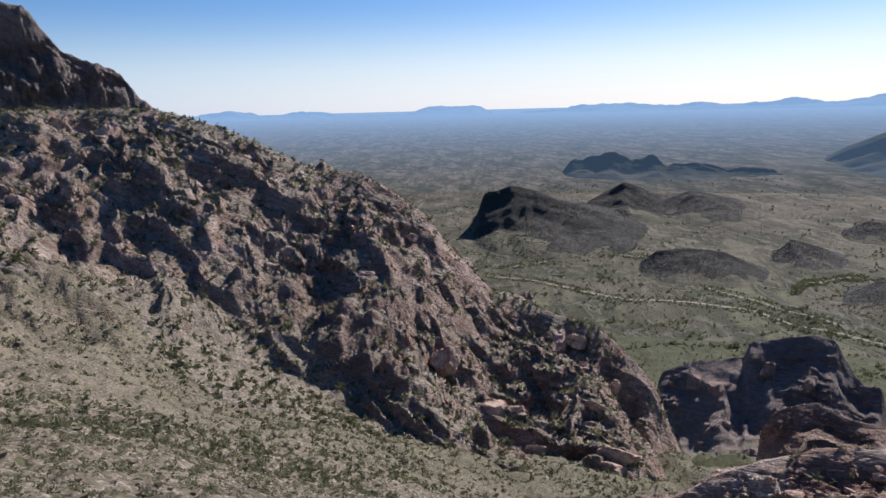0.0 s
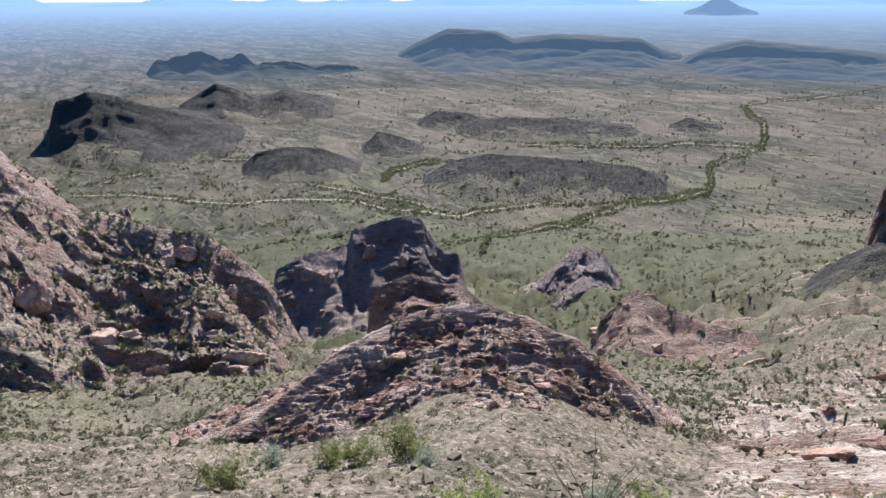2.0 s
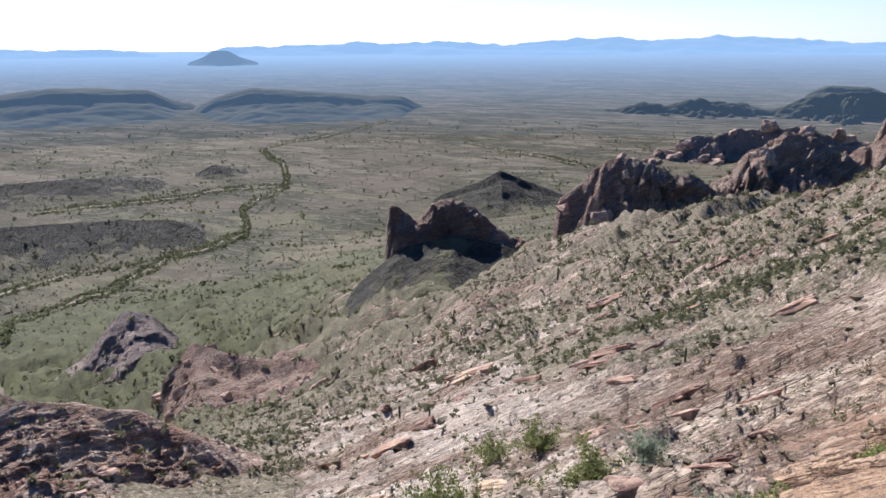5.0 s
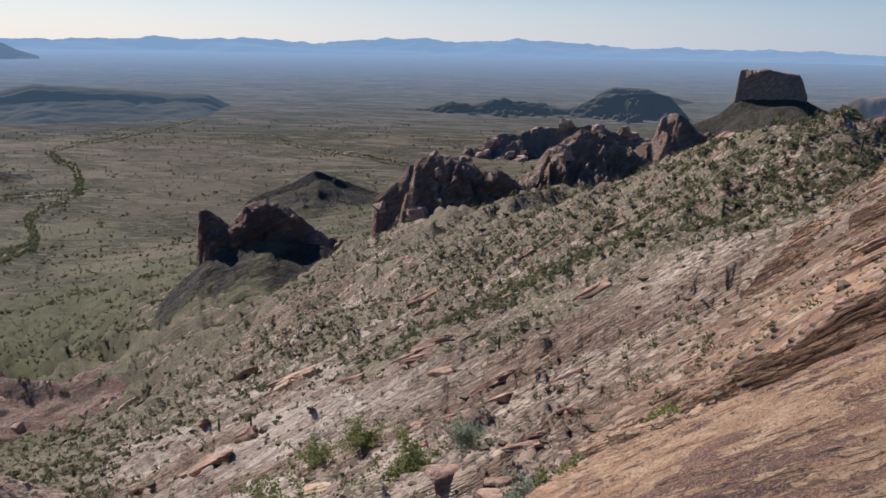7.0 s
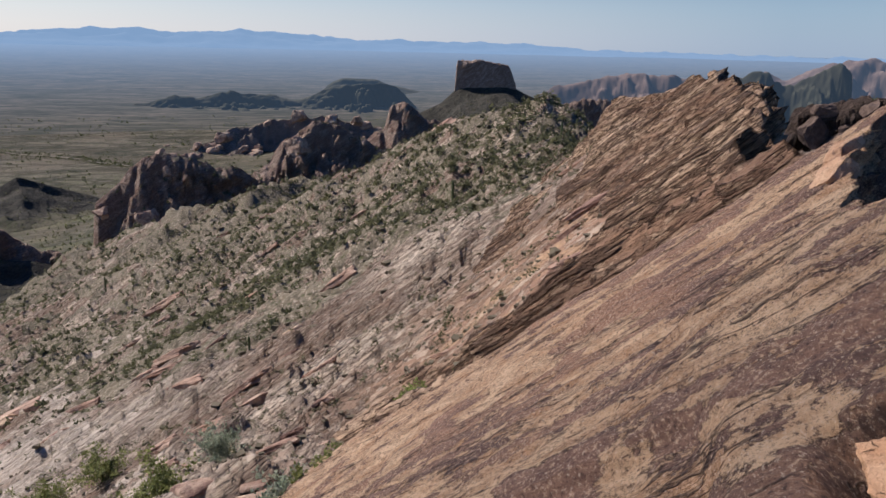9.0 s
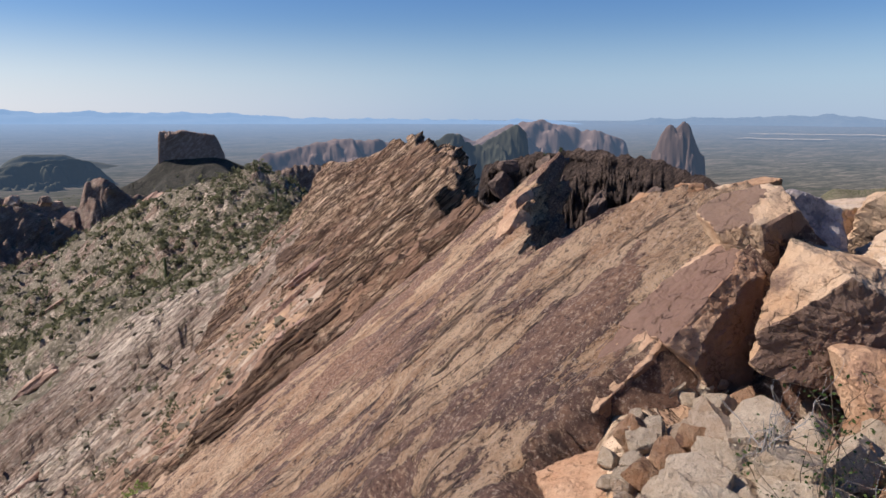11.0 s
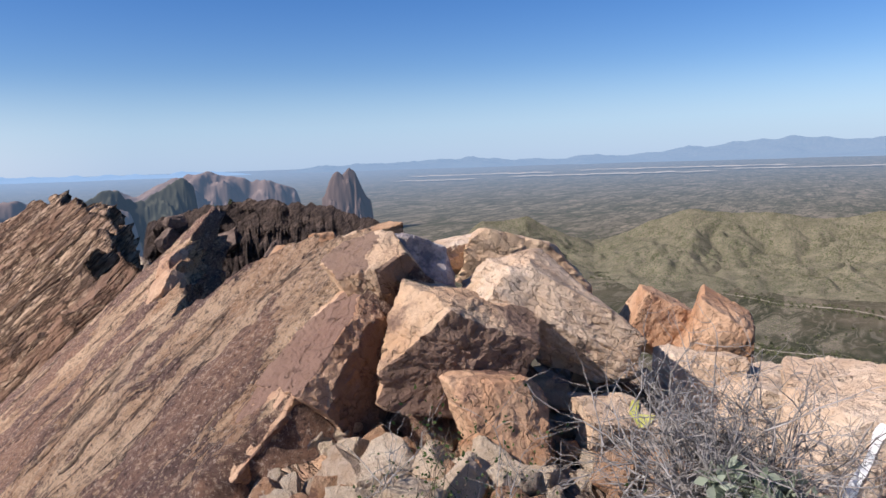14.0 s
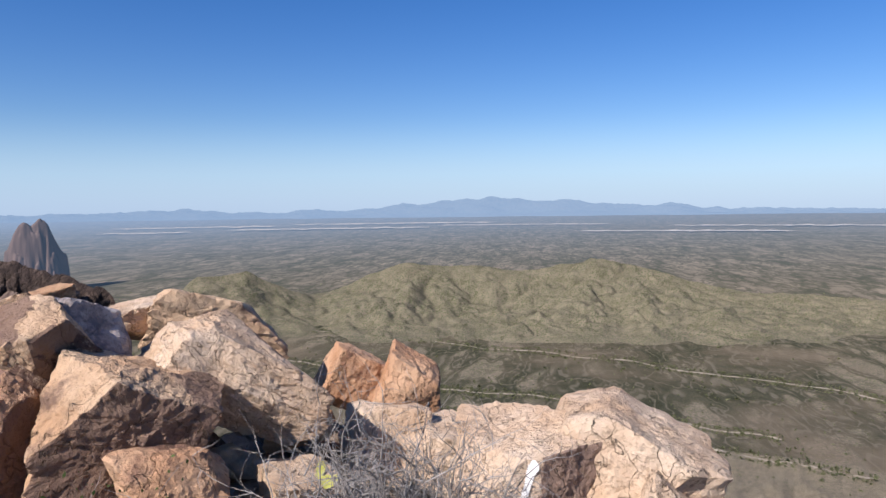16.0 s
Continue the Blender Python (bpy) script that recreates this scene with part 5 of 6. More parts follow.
def rock_mesh(name, size, seed, material, cuts=10, subdiv=5, lump=0.10, planes=(), layers=0.0):
    """A broken block: a ball cut by flat planes, then chipped and roughened. planes: (x, y, z, distance, how much
    darker).
    """
    rng = np.random.default_rng(seed)
    bm = bmesh.new()
    bmesh.ops.create_icosphere(bm, subdivisions=subdiv, radius=1.0)
    d = np.array([v.co[:] for v in bm.verts])
    nrm = rng.normal(size=(cuts, 3))
    nrm /= np.linalg.norm(nrm, axis=1, keepdims=True)
    hgt = rng.uniform(0.62, 0.9, cuts)
    box = np.array([[1, 0, 0], [-1, 0, 0], [0, 1, 0], [0, -1, 0], [0, 0, 1], [0, 0, -1]], float)
    box = box + rng.normal(size=(6, 3)) * 0.16
    nrm = np.concatenate([nrm, box] + [np.array([p[:3]], float) for p in planes])
    hgt = np.concatenate([hgt, rng.uniform(0.60, 0.74, 6), [p[3] for p in planes]])
    face_darks = np.concatenate([np.zeros(cuts + 6), [p[4] if len(p) > 4 else 0.0 for p in planes]])
    nrm /= np.linalg.norm(nrm, axis=1, keepdims=True)
    o = rng.uniform(0, 50, 3)

    def tri(q, scale, octaves, k, gain=0.5):
        q = q + o
        return (fbm(q[:, 0] * scale, q[:, 1] * scale, octaves, k, gain) + fbm(q[:, 1] * scale + 9, q[:, 2] * scale, octaves, k + 3, gain) + fbm(q[:, 2] * scale, q[:, 0] * scale + 5, octaves, k + 6, gain)) / 3
    c = d @ nrm.T
    # each face lies a little uneven, so that the edges between them run crooked
    waves = [0.05 * tri(d, 2.2, 4, seed % 61 + 7 * k, 0.6) for k in range(3)] if subdiv > 4 else [0.0 * d[:, 0]] * 3
    wave = np.stack([waves[k % 3] * (1 if k % 2 else -1) for k in range(len(hgt))], 1)
    reach = np.where(c > 0.05, (hgt + wave) / np.maximum(c, 0.05), 9.0)
    rad = np.min(reach, axis=1)
    which = np.argmin(reach, axis=1)
    p = d * rad[:, None]
    n1 = tri(p, 1.6, 5, seed % 97)
    step = terrace(tri(p, 1.3, 4, seed % 89 + 20) * 1.8, 2.5, 0.08)
    p = p * (1 + lump * 0.5 * n1 + lump * 0.55 * step + 0.30 * lump * tri(p, 6.0, 6, seed % 83 + 40, 0.62))[:, None]
    if layers:
        lay = terrace(fbm(p[:, 2] * layers * 0.6 + 0.5 * n1, p[:, 0] * 0.8 + p[:, 1] * 0.5, 3, seed % 71), 3.0, 0.15)
        p = p * (1 + 0.10 * lay)[:, None]
    lo, hi = p.min(0), p.max(0)
    p = (p - (lo + hi) / 2) / (hi - lo) * np.array(size)
    me = bpy.data.meshes.new(name)
    bm.to_mesh(me)
    bm.free()
    me.vertices.foreach_set("co", p.astype(np.float32).reshape(-1))
    me.update()
    me.attributes.new("darkening", "FLOAT", "POINT").data.foreach_set("value", face_darks[which].astype(np.float32))
    me.polygons.foreach_set("use_smooth", np.full(len(me.polygons), subdiv < 4))
    me.materials.append(material)
    return me


def sighted(bearing, el, r):
    """A place seen from where the eye stands when it turns that way, r from the turning axis."""
    ex, ey = 0.17, -0.44
    b, d = radians(bearing), r - 0.45
    return Vector((ex + d * math.sin(b), ey + d * math.cos(b), EYE + d * math.tan(radians(el))))


def boulder(label, bearing, el, r, size, turn=0.0, lean=0.0, tip=0.0, seed=0, material=TAN, name="boulder", subdiv=5, cuts=10, lump=0.10, planes=(), layers=0.0, group="summit boulders"):
    """size: across the line of sight, along it, upright. turn, lean, tip: degrees about the upright, the sight line and the crossing."""
    ob = new(name, rock_mesh(name, size, seed, material, cuts, subdiv, lump, planes, layers))
    c = sighted(bearing, el, r)
    ob.matrix_world = Matrix.Translation(c) @ pose(0, 0, 0, 0, 0, -bearing + turn) @ pose(0, 0, 0, tip, lean, 0)
    return tagged(ob, label, "boulder", group)


boulder("bluish-grey and white weathered boulder on the ridge top", 147.3, -8.8, 3.5, (0.40, 0.36, 0.31), 20, 14, 0, 101, BLUISH)
# the dark side's shade is put into the colour of the first plane
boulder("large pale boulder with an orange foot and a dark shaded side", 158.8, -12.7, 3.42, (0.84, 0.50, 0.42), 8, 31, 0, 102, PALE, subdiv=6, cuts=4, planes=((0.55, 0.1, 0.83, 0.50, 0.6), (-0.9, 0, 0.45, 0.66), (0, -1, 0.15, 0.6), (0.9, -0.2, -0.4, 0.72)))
boulder("blocky tan boulder with a dark brown front", 150.8, -15.3, 3.05, (0.56, 0.46, 0.44), -6, 12, 6, 103, TAN, subdiv=6, cuts=3, planes=((0.34, -0.92, 0.08, 0.34, 1.0), (-0.62, -0.55, 0.55, 0.60), (0.35, -0.2, 0.95, 0.56, 0.3), (-1, 0, 0, 0.66)))
boulder("orange-tan angular stone resting among rubble", 153.5, -20.2, 2.85, (0.39, 0.36, 0.30), 25, 6, 0, 104, ORANGE, cuts=12)
boulder("low tan block on the skyline", 144.4, -6.5, 4.3, (0.34, 0.3, 0.17), 10, -14, 0, 105, SLAB)
boulder("small upright tan block on the skyline", 140.8, -6.5, 4.2, (0.15, 0.14, 0.17), 0, -10, 0, 106, ORANGE)
boulder("flat orange block leaning on the slab's edge", 142.3, -6.6, 4.25, (0.26, 0.2, 0.1), 0, -24, 0, 128, TAN)
boulder("tan block behind the pale boulder", 150.9, -7.5, 4.4, (0.34, 0.4, 0.24), 12, 6, 0, 107, PALE)
boulder("orange-tan broad block on the crest", 156.7, -8.7, 4.25, (0.70, 0.5, 0.36), 0, 14, 0, 108, TAN, cuts=5)
boulder("tan stone wedged under the bluish boulder", 146.0, -12.4, 3.35, (0.22, 0.24, 0.22), 0, -20, 0, 120, ORANGE)
boulder("small orange boulder with a dark hollow", 166.4, -13.2, 4.35, (0.34, 0.36, 0.36), 10, 30, 0, 109, ORANGE, cuts=5)
# shade is coloured onto the right-hand plane of this rock
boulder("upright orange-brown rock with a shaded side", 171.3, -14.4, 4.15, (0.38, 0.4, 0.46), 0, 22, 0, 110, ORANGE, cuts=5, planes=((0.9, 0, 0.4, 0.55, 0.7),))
boulder("tan block wedged below the orange rocks", 169.2, -17.9, 3.65, (0.34, 0.4, 0.42), 10, 8, 0, 111, PALE, cuts=5)
boulder("tan rock with a yellow lichen patch", 162.9, -21.0, 3.05, (0.32, 0.32, 0.22), 30, 4, 0, 112, PALE, cuts=5)
boulder("pale broad rock at the edge of the summit", 174.4, -19.6, 3.55, (0.50, 0.5, 0.42), 0, 10, 0, 113, PALE, cuts=5)
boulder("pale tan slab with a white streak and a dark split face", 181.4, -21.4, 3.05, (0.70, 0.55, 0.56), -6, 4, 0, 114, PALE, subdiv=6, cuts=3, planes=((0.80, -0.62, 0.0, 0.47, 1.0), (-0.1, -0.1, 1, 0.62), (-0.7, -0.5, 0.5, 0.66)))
boulder("pale rounded rock sloping to the valley", 187.9, -19.9, 3.2, (0.62, 0.6, 0.52), 0, 24, 0, 116, PALE, cuts=5)
boulder("pale rock falling away to the valley", 191.6, -23.4, 3.1, (0.55, 0.6, 0.46), 0, 34, 0, 117, PALE, cuts=5)
boulder("reddish flat slab below the rubble", 141.2, -28.4, 2.5, (0.46, 0.4, 0.16), 0, -8, 0, 125, ORANGE, cuts=4)
boulder("reddish slab with a split, on the ridge", 133.4, -29.0, 2.6, (0.46, 0.36, 0.14), 14, -14, 0, 126, ORANGE, cuts=4)
# pale rubble between the boulders

CREAM = stone_material("cream_rubble", (0.64, 0.48, 0.325), (0.77, 0.63, 0.46), (0.24, 0.16, 0.12), 0.1, 1.6)
STONES = [rock_mesh("stone", (1, 0.85, 0.7), 140 + k, (CREAM, PALE, CREAM, ORANGE)[k % 4], 9, 4, 0.10) for k in range(12)]


def rubble(count, b0, b1, r0, r1, s0, s1, seed, lift=0.25):
    rng = np.random.default_rng(seed)
    for k in range(count):
        b, r, size = rng.uniform(b0, b1), rng.uniform(r0, r1), rng.uniform(s0, s1)
        z = float(land_height(b, r)[0])
        ob = new("stone", STONES[int(rng.integers(0, len(STONES)))])
        p = place(b, r, z + lift * size)
        ob.matrix_world = Matrix.Translation(p.tolist()) @ pose(0, 0, 0, *(rng.uniform(-40, 40, 2).tolist()), rng.uniform(0, 360)) @ Matrix.Scale(size, 4)
        tagged(ob, "pale tan angular stone lying in summit rubble", "stone", "rubble")


rubble(150, 137, 166, 2.05, 3.1, 0.05, 0.16, 7, 0.25)
rubble(34, 141, 164, 2.15, 2.9, 0.13, 0.24, 17, 0.2)
rubble(40, 150, 192, 2.6, 4.2, 0.06, 0.2, 8, 0.5)
rubble(24, 120, 140, 2.3, 3.4, 0.04, 0.12, 9)


def plates(count, b0, b1, r0, r1, seed, material, label):
    """Flat flagstones lying down the slope."""
    rng = np.random.default_rng(seed)
    flags = [rock_mesh("flagstone", (1.0, 0.62, 0.16), seed + k, material, 8, 3, 0.06) for k in range(4)]
    for k in range(count):
        b, r = rng.uniform(b0, b1), rng.uniform(r0, r1)
        size = rng.uniform(0.045, 0.11) * r
        p = place(b, r, float(land_height(b, r)[0]) + 0.05 * size)
        ob = new("flagstone", flags[k % 4])
        ob.matrix_world = Matrix.Translation(p.tolist()) @ pose(0, 0, 0, 0, 0, -b + rng.uniform(-25, 25)) @ pose(0, 0, 0, -14 + rng.uniform(-8, 8), rng.uniform(-8, 8), 0) @ Matrix.Scale(size, 4)
        tagged(ob, label, "stone", "flagstones")


def ledges(count, b0, b1, r0, r1, seed, material, label, pale=False):
    """Tilted ledges of rock that stand out of the slope, drawn out along the dip of the beds."""
    rng = np.random.default_rng(seed)
    kinds = [rock_mesh("rock_ledge", (1.0, 0.30, 0.17), seed + k, material, 9, 5, 0.10, layers=5.0) for k in range(5)]
    for k in range(count):
        b, r = rng.uniform(b0, b1), math.exp(rng.uniform(math.log(r0), math.log(r1)))
        size = rng.uniform(0.03, 0.11) * r
        p = place(b, r, float(land_height(b, r)[0]) - 0.02 * size)
        ob = new("rock_ledge", kinds[k % 5])
        ob.matrix_world = Matrix.Translation(p.tolist()) @ pose(0, 0, 0, 0, 0, 90 - 210 + rng.uniform(-14, 14)) @ pose(0, 0, 0, rng.uniform(-14, 6), -33 + rng.uniform(-7, 5), 0) @ Matrix.Diagonal((size, size * rng.uniform(0.6, 1.2), size * rng.uniform(0.7, 1.3), 1))
        tagged(ob, label, "rock ledge", "rock ledges")


def bed_sheet(label, u0, u1, v0, step, seed, k, flake, varnish, drop, material, tall=1.0):
    """A bed of the ridge with its upper edge broken off in a steep face: its top is flaked in thin layers, fluted down
    the dip and ledged; u0, u1: its stretch along the strike; v0: how far it reaches down the dip."""
    us = np.arange(u0, u1, step)
    edge = np.interp(us, EDGE_U, EDGE_V)
    edge = edge + k * (0.22 * fbm(us / (1.1 * k), us * 0, 4, seed, 0.6) + 0.25 * terrace(fbm(us / (0.9 * k), us * 0 + 4, 3, seed + 1, 0.6), 3.0, 0.1))
    rows_v = np.linspace(0, 1, max(40, int(-v0 / (step * 1.35))))
    u, f = np.meshgrid(us, np.concatenate([np.linspace(-1, 0, 30)[:-1], rows_v]))
    top = f >= 0
    e = np.broadcast_to(edge, u.shape)
    v = np.where(top, e + (v0 - e) * f, e)
    vw = v + 0.12 * k * fbm(u / (2 * k), v / (2 * k), 3, seed + 9)
    # thin flaked layers with ragged outlines, drawn out down the dip
    layer = fbm(u / (1.5 * k), vw / (2.4 * k), 7, seed + 2, 0.66)
    flakes = terrace(layer, 5.0, 0.05)
    # long ledges that follow the dip
    bend = u + 0.14 * k * fbm(u / (3 * k), v / (5 * k), 3, seed + 6)
    ledge = terrace(fbm(bend / (1.3 * k), v / (11 * k), 4, seed + 3, 0.55), 2.6, 0.05)
    flute = fbm(u / (0.30 * k), v / (1.6 * k), 5, seed + 4, 0.65)
    lump = fbm(u / (0.5 * k), v / (0.7 * k), 5, seed + 5, 0.6)
    lift = k * (0.07 * flake * flakes + 0.20 * tall * ledge + 0.018 * (0.4 + tall) * flute + 0.016 * lump)
    depth = bed_depth(u, np.minimum(v, e))
    face = np.clip(-f, 0, 1)
    blocks = k * (0.5 * terrace(fbm(u / (0.8 * k), face * drop / (0.6 * k), 4, seed + 7, 0.6), 3.0, 0.12) + 0.12 * fbm(u / (0.15 * k), face * drop / (0.15 * k), 4, seed + 8, 0.6))
    v = v + np.where(top, 0, face * drop * 0.22 + blocks * smooth(face, 0, 0.08) * 0.8)
    # the ends run down into the ground
    ends = np.minimum(smooth(u, u0, u0 + 0.5 * k), 1 - smooth(u, u1 - 0.7 * k, u1))
    sunk = smooth(3.5 * fbm(u / 7, v / 5, 4, seed + 15, 0.6) - v, 4.0, 11.0) * (1.1 if tall > 1 else 0.0)
    w = lift - depth - sunk - (1 - ends) * 0.5 * k - 0.5 * k * smooth(f, 0.86, 1.0)
    co = np.array([0, 0, EYE]) + u[..., None] * np.array(BED_STRIKE) + v[..., None] * np.array(BED_UP) + w[..., None] * np.array(BED_NORMAL)
    co[..., 2] -= np.where(top, 0, face * drop)
    darkening = np.clip(varnish * (0.60 + 0.8 * (flakes - 0.2) + 0.45 * fbm(u / (4 * k), v / (4 * k), 4, seed + 11) - 0.35 * smooth(u, 5.5, 9) * smooth(-v, 1, 5) + 0.8 * (1 - smooth(np.abs(u - 2.6), 0.12, 0.25)) - 0.55 * smooth(v, 0.0, 0.5) * (1 - smooth(u, 4.5, 4.9)) * smooth(u, 2.7, 2.9)), 0, 1) * np.ones(u.shape)
    ob = sheet("tilted_slab", co, {"pos": co - np.array([0, 0, EYE]), "rock": np.ones(u.shape), "varnish": darkening}, material)
    return tagged(ob, label, "rock slab", "tilted slabs")


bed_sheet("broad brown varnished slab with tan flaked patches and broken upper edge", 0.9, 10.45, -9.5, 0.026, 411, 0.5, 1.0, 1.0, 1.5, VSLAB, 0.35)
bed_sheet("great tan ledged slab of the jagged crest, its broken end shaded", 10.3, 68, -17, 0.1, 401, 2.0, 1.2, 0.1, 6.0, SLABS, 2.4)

def bed_block(label, u, v, depth, size, seed, material, twist=0.0, lean=0.0, planes=(), cuts=5, subdiv=5):
    """A block that has broken loose along the beds: its place along the strike, up the dip and under the eye; size along the same."""
    ob = new("rock_block", rock_mesh("rock_block", size, seed, material, cuts, subdiv, 0.09, planes))
    turn = Matrix((BED_STRIKE, BED_UP, BED_NORMAL)).transposed().to_4x4()
    ob.matrix_world = Matrix.Translation(Vector((0, 0, EYE)) + BED_STRIKE * u + BED_UP * v - BED_NORMAL * depth) @ turn @ pose(0, 0, 0, lean, lean * 0.6, twist)
    return tagged(ob, label, "rock", "broken slab blocks")


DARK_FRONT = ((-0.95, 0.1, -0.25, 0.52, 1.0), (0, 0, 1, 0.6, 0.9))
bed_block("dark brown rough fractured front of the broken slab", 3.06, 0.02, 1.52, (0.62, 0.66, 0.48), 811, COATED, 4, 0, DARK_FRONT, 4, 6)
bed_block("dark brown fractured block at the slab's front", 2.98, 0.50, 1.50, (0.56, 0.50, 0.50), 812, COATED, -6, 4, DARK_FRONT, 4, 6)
bed_block("tan block with a dark hollow below, heading the slab", 3.02, 0.86, 1.36, (0.46, 0.34, 0.40), 813, TAN, 10, -4, DARK_FRONT, 5)
for k, (bu, bv, bd, bs, mat) in enumerate([(4.74, -0.60, 1.48, 0.24, COATED), (4.88, -0.34, 1.46, 0.36, COATED), (4.82, -0.04, 1.44, 0.22, COATED), (4.62, 0.20, 1.38, 0.34, TAN), (4.32, 0.52, 1.36, 0.24, TAN), (4.10, 0.76, 1.36, 0.26, SLAB),
                                           (5.08, -0.20, 1.66, 0.24, COATED), (3.62, 0.96, 1.38, 0.24, TAN), (7.9, 0.38, 1.92, 0.40, COATED), (8.7, 0.66, 1.96, 0.5, COATED)]):
    bed_block("broken block along the slab's upper edge", bu, bv, bd, (bs, bs * (0.6 + 0.5 * (k % 3) / 2), bs * 0.6), 820 + k, mat, 40 * math.sin(3.7 * k), 14 * math.cos(2.3 * k), cuts=8)
ledges(80, 60, 116, 18, 190, 301, REDDISH, "tilted brown rock ledge jutting from the scrubby slope")
ledges(10, 52, 100, 22, 120, 321, PALE, "tilted pale rock ledge jutting from the slope")
plates(14, 44, 84, 11.5, 15.5, 201, REDDISH, "flat pinkish-brown flagstone lying on the slope")
plates(7, 84, 100, 8, 14, 221, REDDISH, "flat reddish flagstone on the slab edge")


# ---- blocks and ledges that stand out of the crags ----
def stand_out(name, count, small, large, seed, material, part_name="rock_block", t0=0.06, t1=0.75, flat=0.5, steady=12.0, deep=0.12):
    """Broken blocks let into the face of a crag, lying with the beds; each is a part of it."""
    rng = np.random.default_rng(seed)
    b, r, z, rock, t = (g.ravel() for g in GRIDS[name])
    kinds = [rock_mesh(part_name, (1.0, 0.75, flat), seed + k, material, 9, 4, 0.13, layers=3.0) for k in range(5)]
    pick = rng.permutation(np.flatnonzero((t > t0) & (t < t1)))[:count]
    for k, i in enumerate(pick):
        size = math.exp(rng.uniform(math.log(small), math.log(large)))
        shrink = float(squeeze(r[i]) / r[i])
        p = place(b[i], r[i], z[i] - deep * flat * size)
        ob = new(part_name, kinds[k % 5])
        ob.parent = BODIES[name]
        ob.matrix_world = Matrix.Translation(p.tolist()) @ pose(0, 0, 0, 0, 0, 90 - 210 + rng.uniform(-3, 3) * steady) @ pose(0, 0, 0, rng.uniform(-1, 1) * steady, -28 + rng.uniform(-1, 1) * steady, 0) @ Matrix.Diagonal((size * shrink, size * shrink * rng.uniform(0.6, 1.1), size * shrink * rng.uniform(0.7, 1.3), 1))


CRAGGY = stone_material("craggy_brown_rock", (0.33, 0.20, 0.14), (0.54, 0.41, 0.30), (0.15, 0.096, 0.072), 0.6, 1.5)
RED_CRAGGY = stone_material("craggy_red_rock", (0.38, 0.21, 0.135), (0.62, 0.47, 0.35), (0.16, 0.09, 0.064), 0.55, 1.5)
DARK_CRAGGY = stone_material("craggy_dark_rock", (0.20, 0.13, 0.096), (0.34, 0.24, 0.18), (0.11, 0.072, 0.056), 0.5, 1.5)
stand_out("rocky_spur", 70, 4, 15, 601, CRAGGY, "rock_block", 0.02, 0.55, 0.55, deep=0.3)
stand_out("rock_outcrop", 60, 0.8, 3.2, 611, RED_CRAGGY, "ledge", 0.03, 0.8, 0.3, 8.0, deep=0.2)
stand_out("dark_butte", 18, 8, 24, 631, DARK_CRAGGY, flat=0.8, deep=0.3)
stand_out("ravine_crag", 20, 5, 14, 661, RED_CRAGGY, deep=0.25)
stand_out("rock_fin", 16, 6, 16, 671, CRAGGY, flat=0.9, deep=0.3)
stand_out("slope_crag", 16, 6, 16, 681, CRAGGY, flat=0.8, deep=0.3)
stand_out("brown_crag", 16, 8, 20, 691, CRAGGY, flat=0.8, deep=0.3)
stand_out("red_ridge", 14, 5, 14, 711, RED_CRAGGY, flat=0.7, deep=0.3)
BLACK_CRAGGY = stone_material("craggy_black_rock", (0.10, 0.066, 0.05), (0.20, 0.14, 0.105), (0.06, 0.042, 0.034), 0.6, 1.5)
stand_out("dark_ridge", 110, 2, 7, 721, BLACK_CRAGGY, t0=0.02, flat=0.7, steady=20.0)
stand_out("broken_ridge", 40, 25, 80, 781, CRAGGY, "rock_block", 0.03, 0.7, 0.6, 15.0)


# ---- plants near the eye ----
def plain_material(name, a, b, rough=0.8):
    n = Nodes(name)
    obj = n.add("ShaderNodeTexCoord").outputs["Object"]
    return n.finish(n.mix(n.ramp(n.noise(obj, 14, 5, 0.65), (0.35, 0.0), (0.65, 1.0)), a, b), rough)


GREY_TWIG = plain_material("dead_grey_twig", (0.20, 0.175, 0.15), (0.38, 0.35, 0.32))
BROWN_TWIG = plain_material("brown_twig", (0.09, 0.065, 0.04), (0.18, 0.13, 0.085))
OCOTILLO = plain_material("ocotillo_stem", (0.10, 0.10, 0.05), (0.20, 0.17, 0.10))
CACTUS = plain_material("saguaro_skin", (0.055, 0.075, 0.03), (0.10, 0.125, 0.055))
SAGE = leaf_material("sage_leaves", (0.22, 0.26, 0.17), (0.44, 0.48, 0.35))
OLIVE = leaf_material("olive_leaves", (0.13, 0.145, 0.045), (0.30, 0.32, 0.12))
BRIGHT = leaf_material("fresh_green_leaves", (0.19, 0.24, 0.06), (0.40, 0.44, 0.15))
DARK_LEAF = leaf_material("dark_green_leaves", (0.03, 0.055, 0.014), (0.09, 0.13, 0.035))


def tubes(paths, sides=3):
    """Vertices and quads of tapered tubes; each path is a list of (point, radius)."""
    verts, faces = [], []
    for path in paths:
        base = len(verts)
        for i, (p, rad) in enumerate(path):
            nxt = path[min(i + 1, len(path) - 1)][0] - path[max(i - 1, 0)][0]
            nxt = nxt.normalized() if nxt.length > 1e-9 else Vector((0, 0, 1))
            u = nxt.orthogonal().normalized()
            v = nxt.cross(u)
            for k in range(sides):
                ang = 2 * math.pi * k / sides
                verts.append((p + (u * math.cos(ang) + v * math.sin(ang)) * rad)[:])
        for i in range(len(path) - 1):
            for k in range(sides):
                a, b = base + i * sides + k, base + i * sides + (k + 1) % sides
                faces.append((a, b, b + sides, a + sides))
    return np.array(verts), np.array(faces)


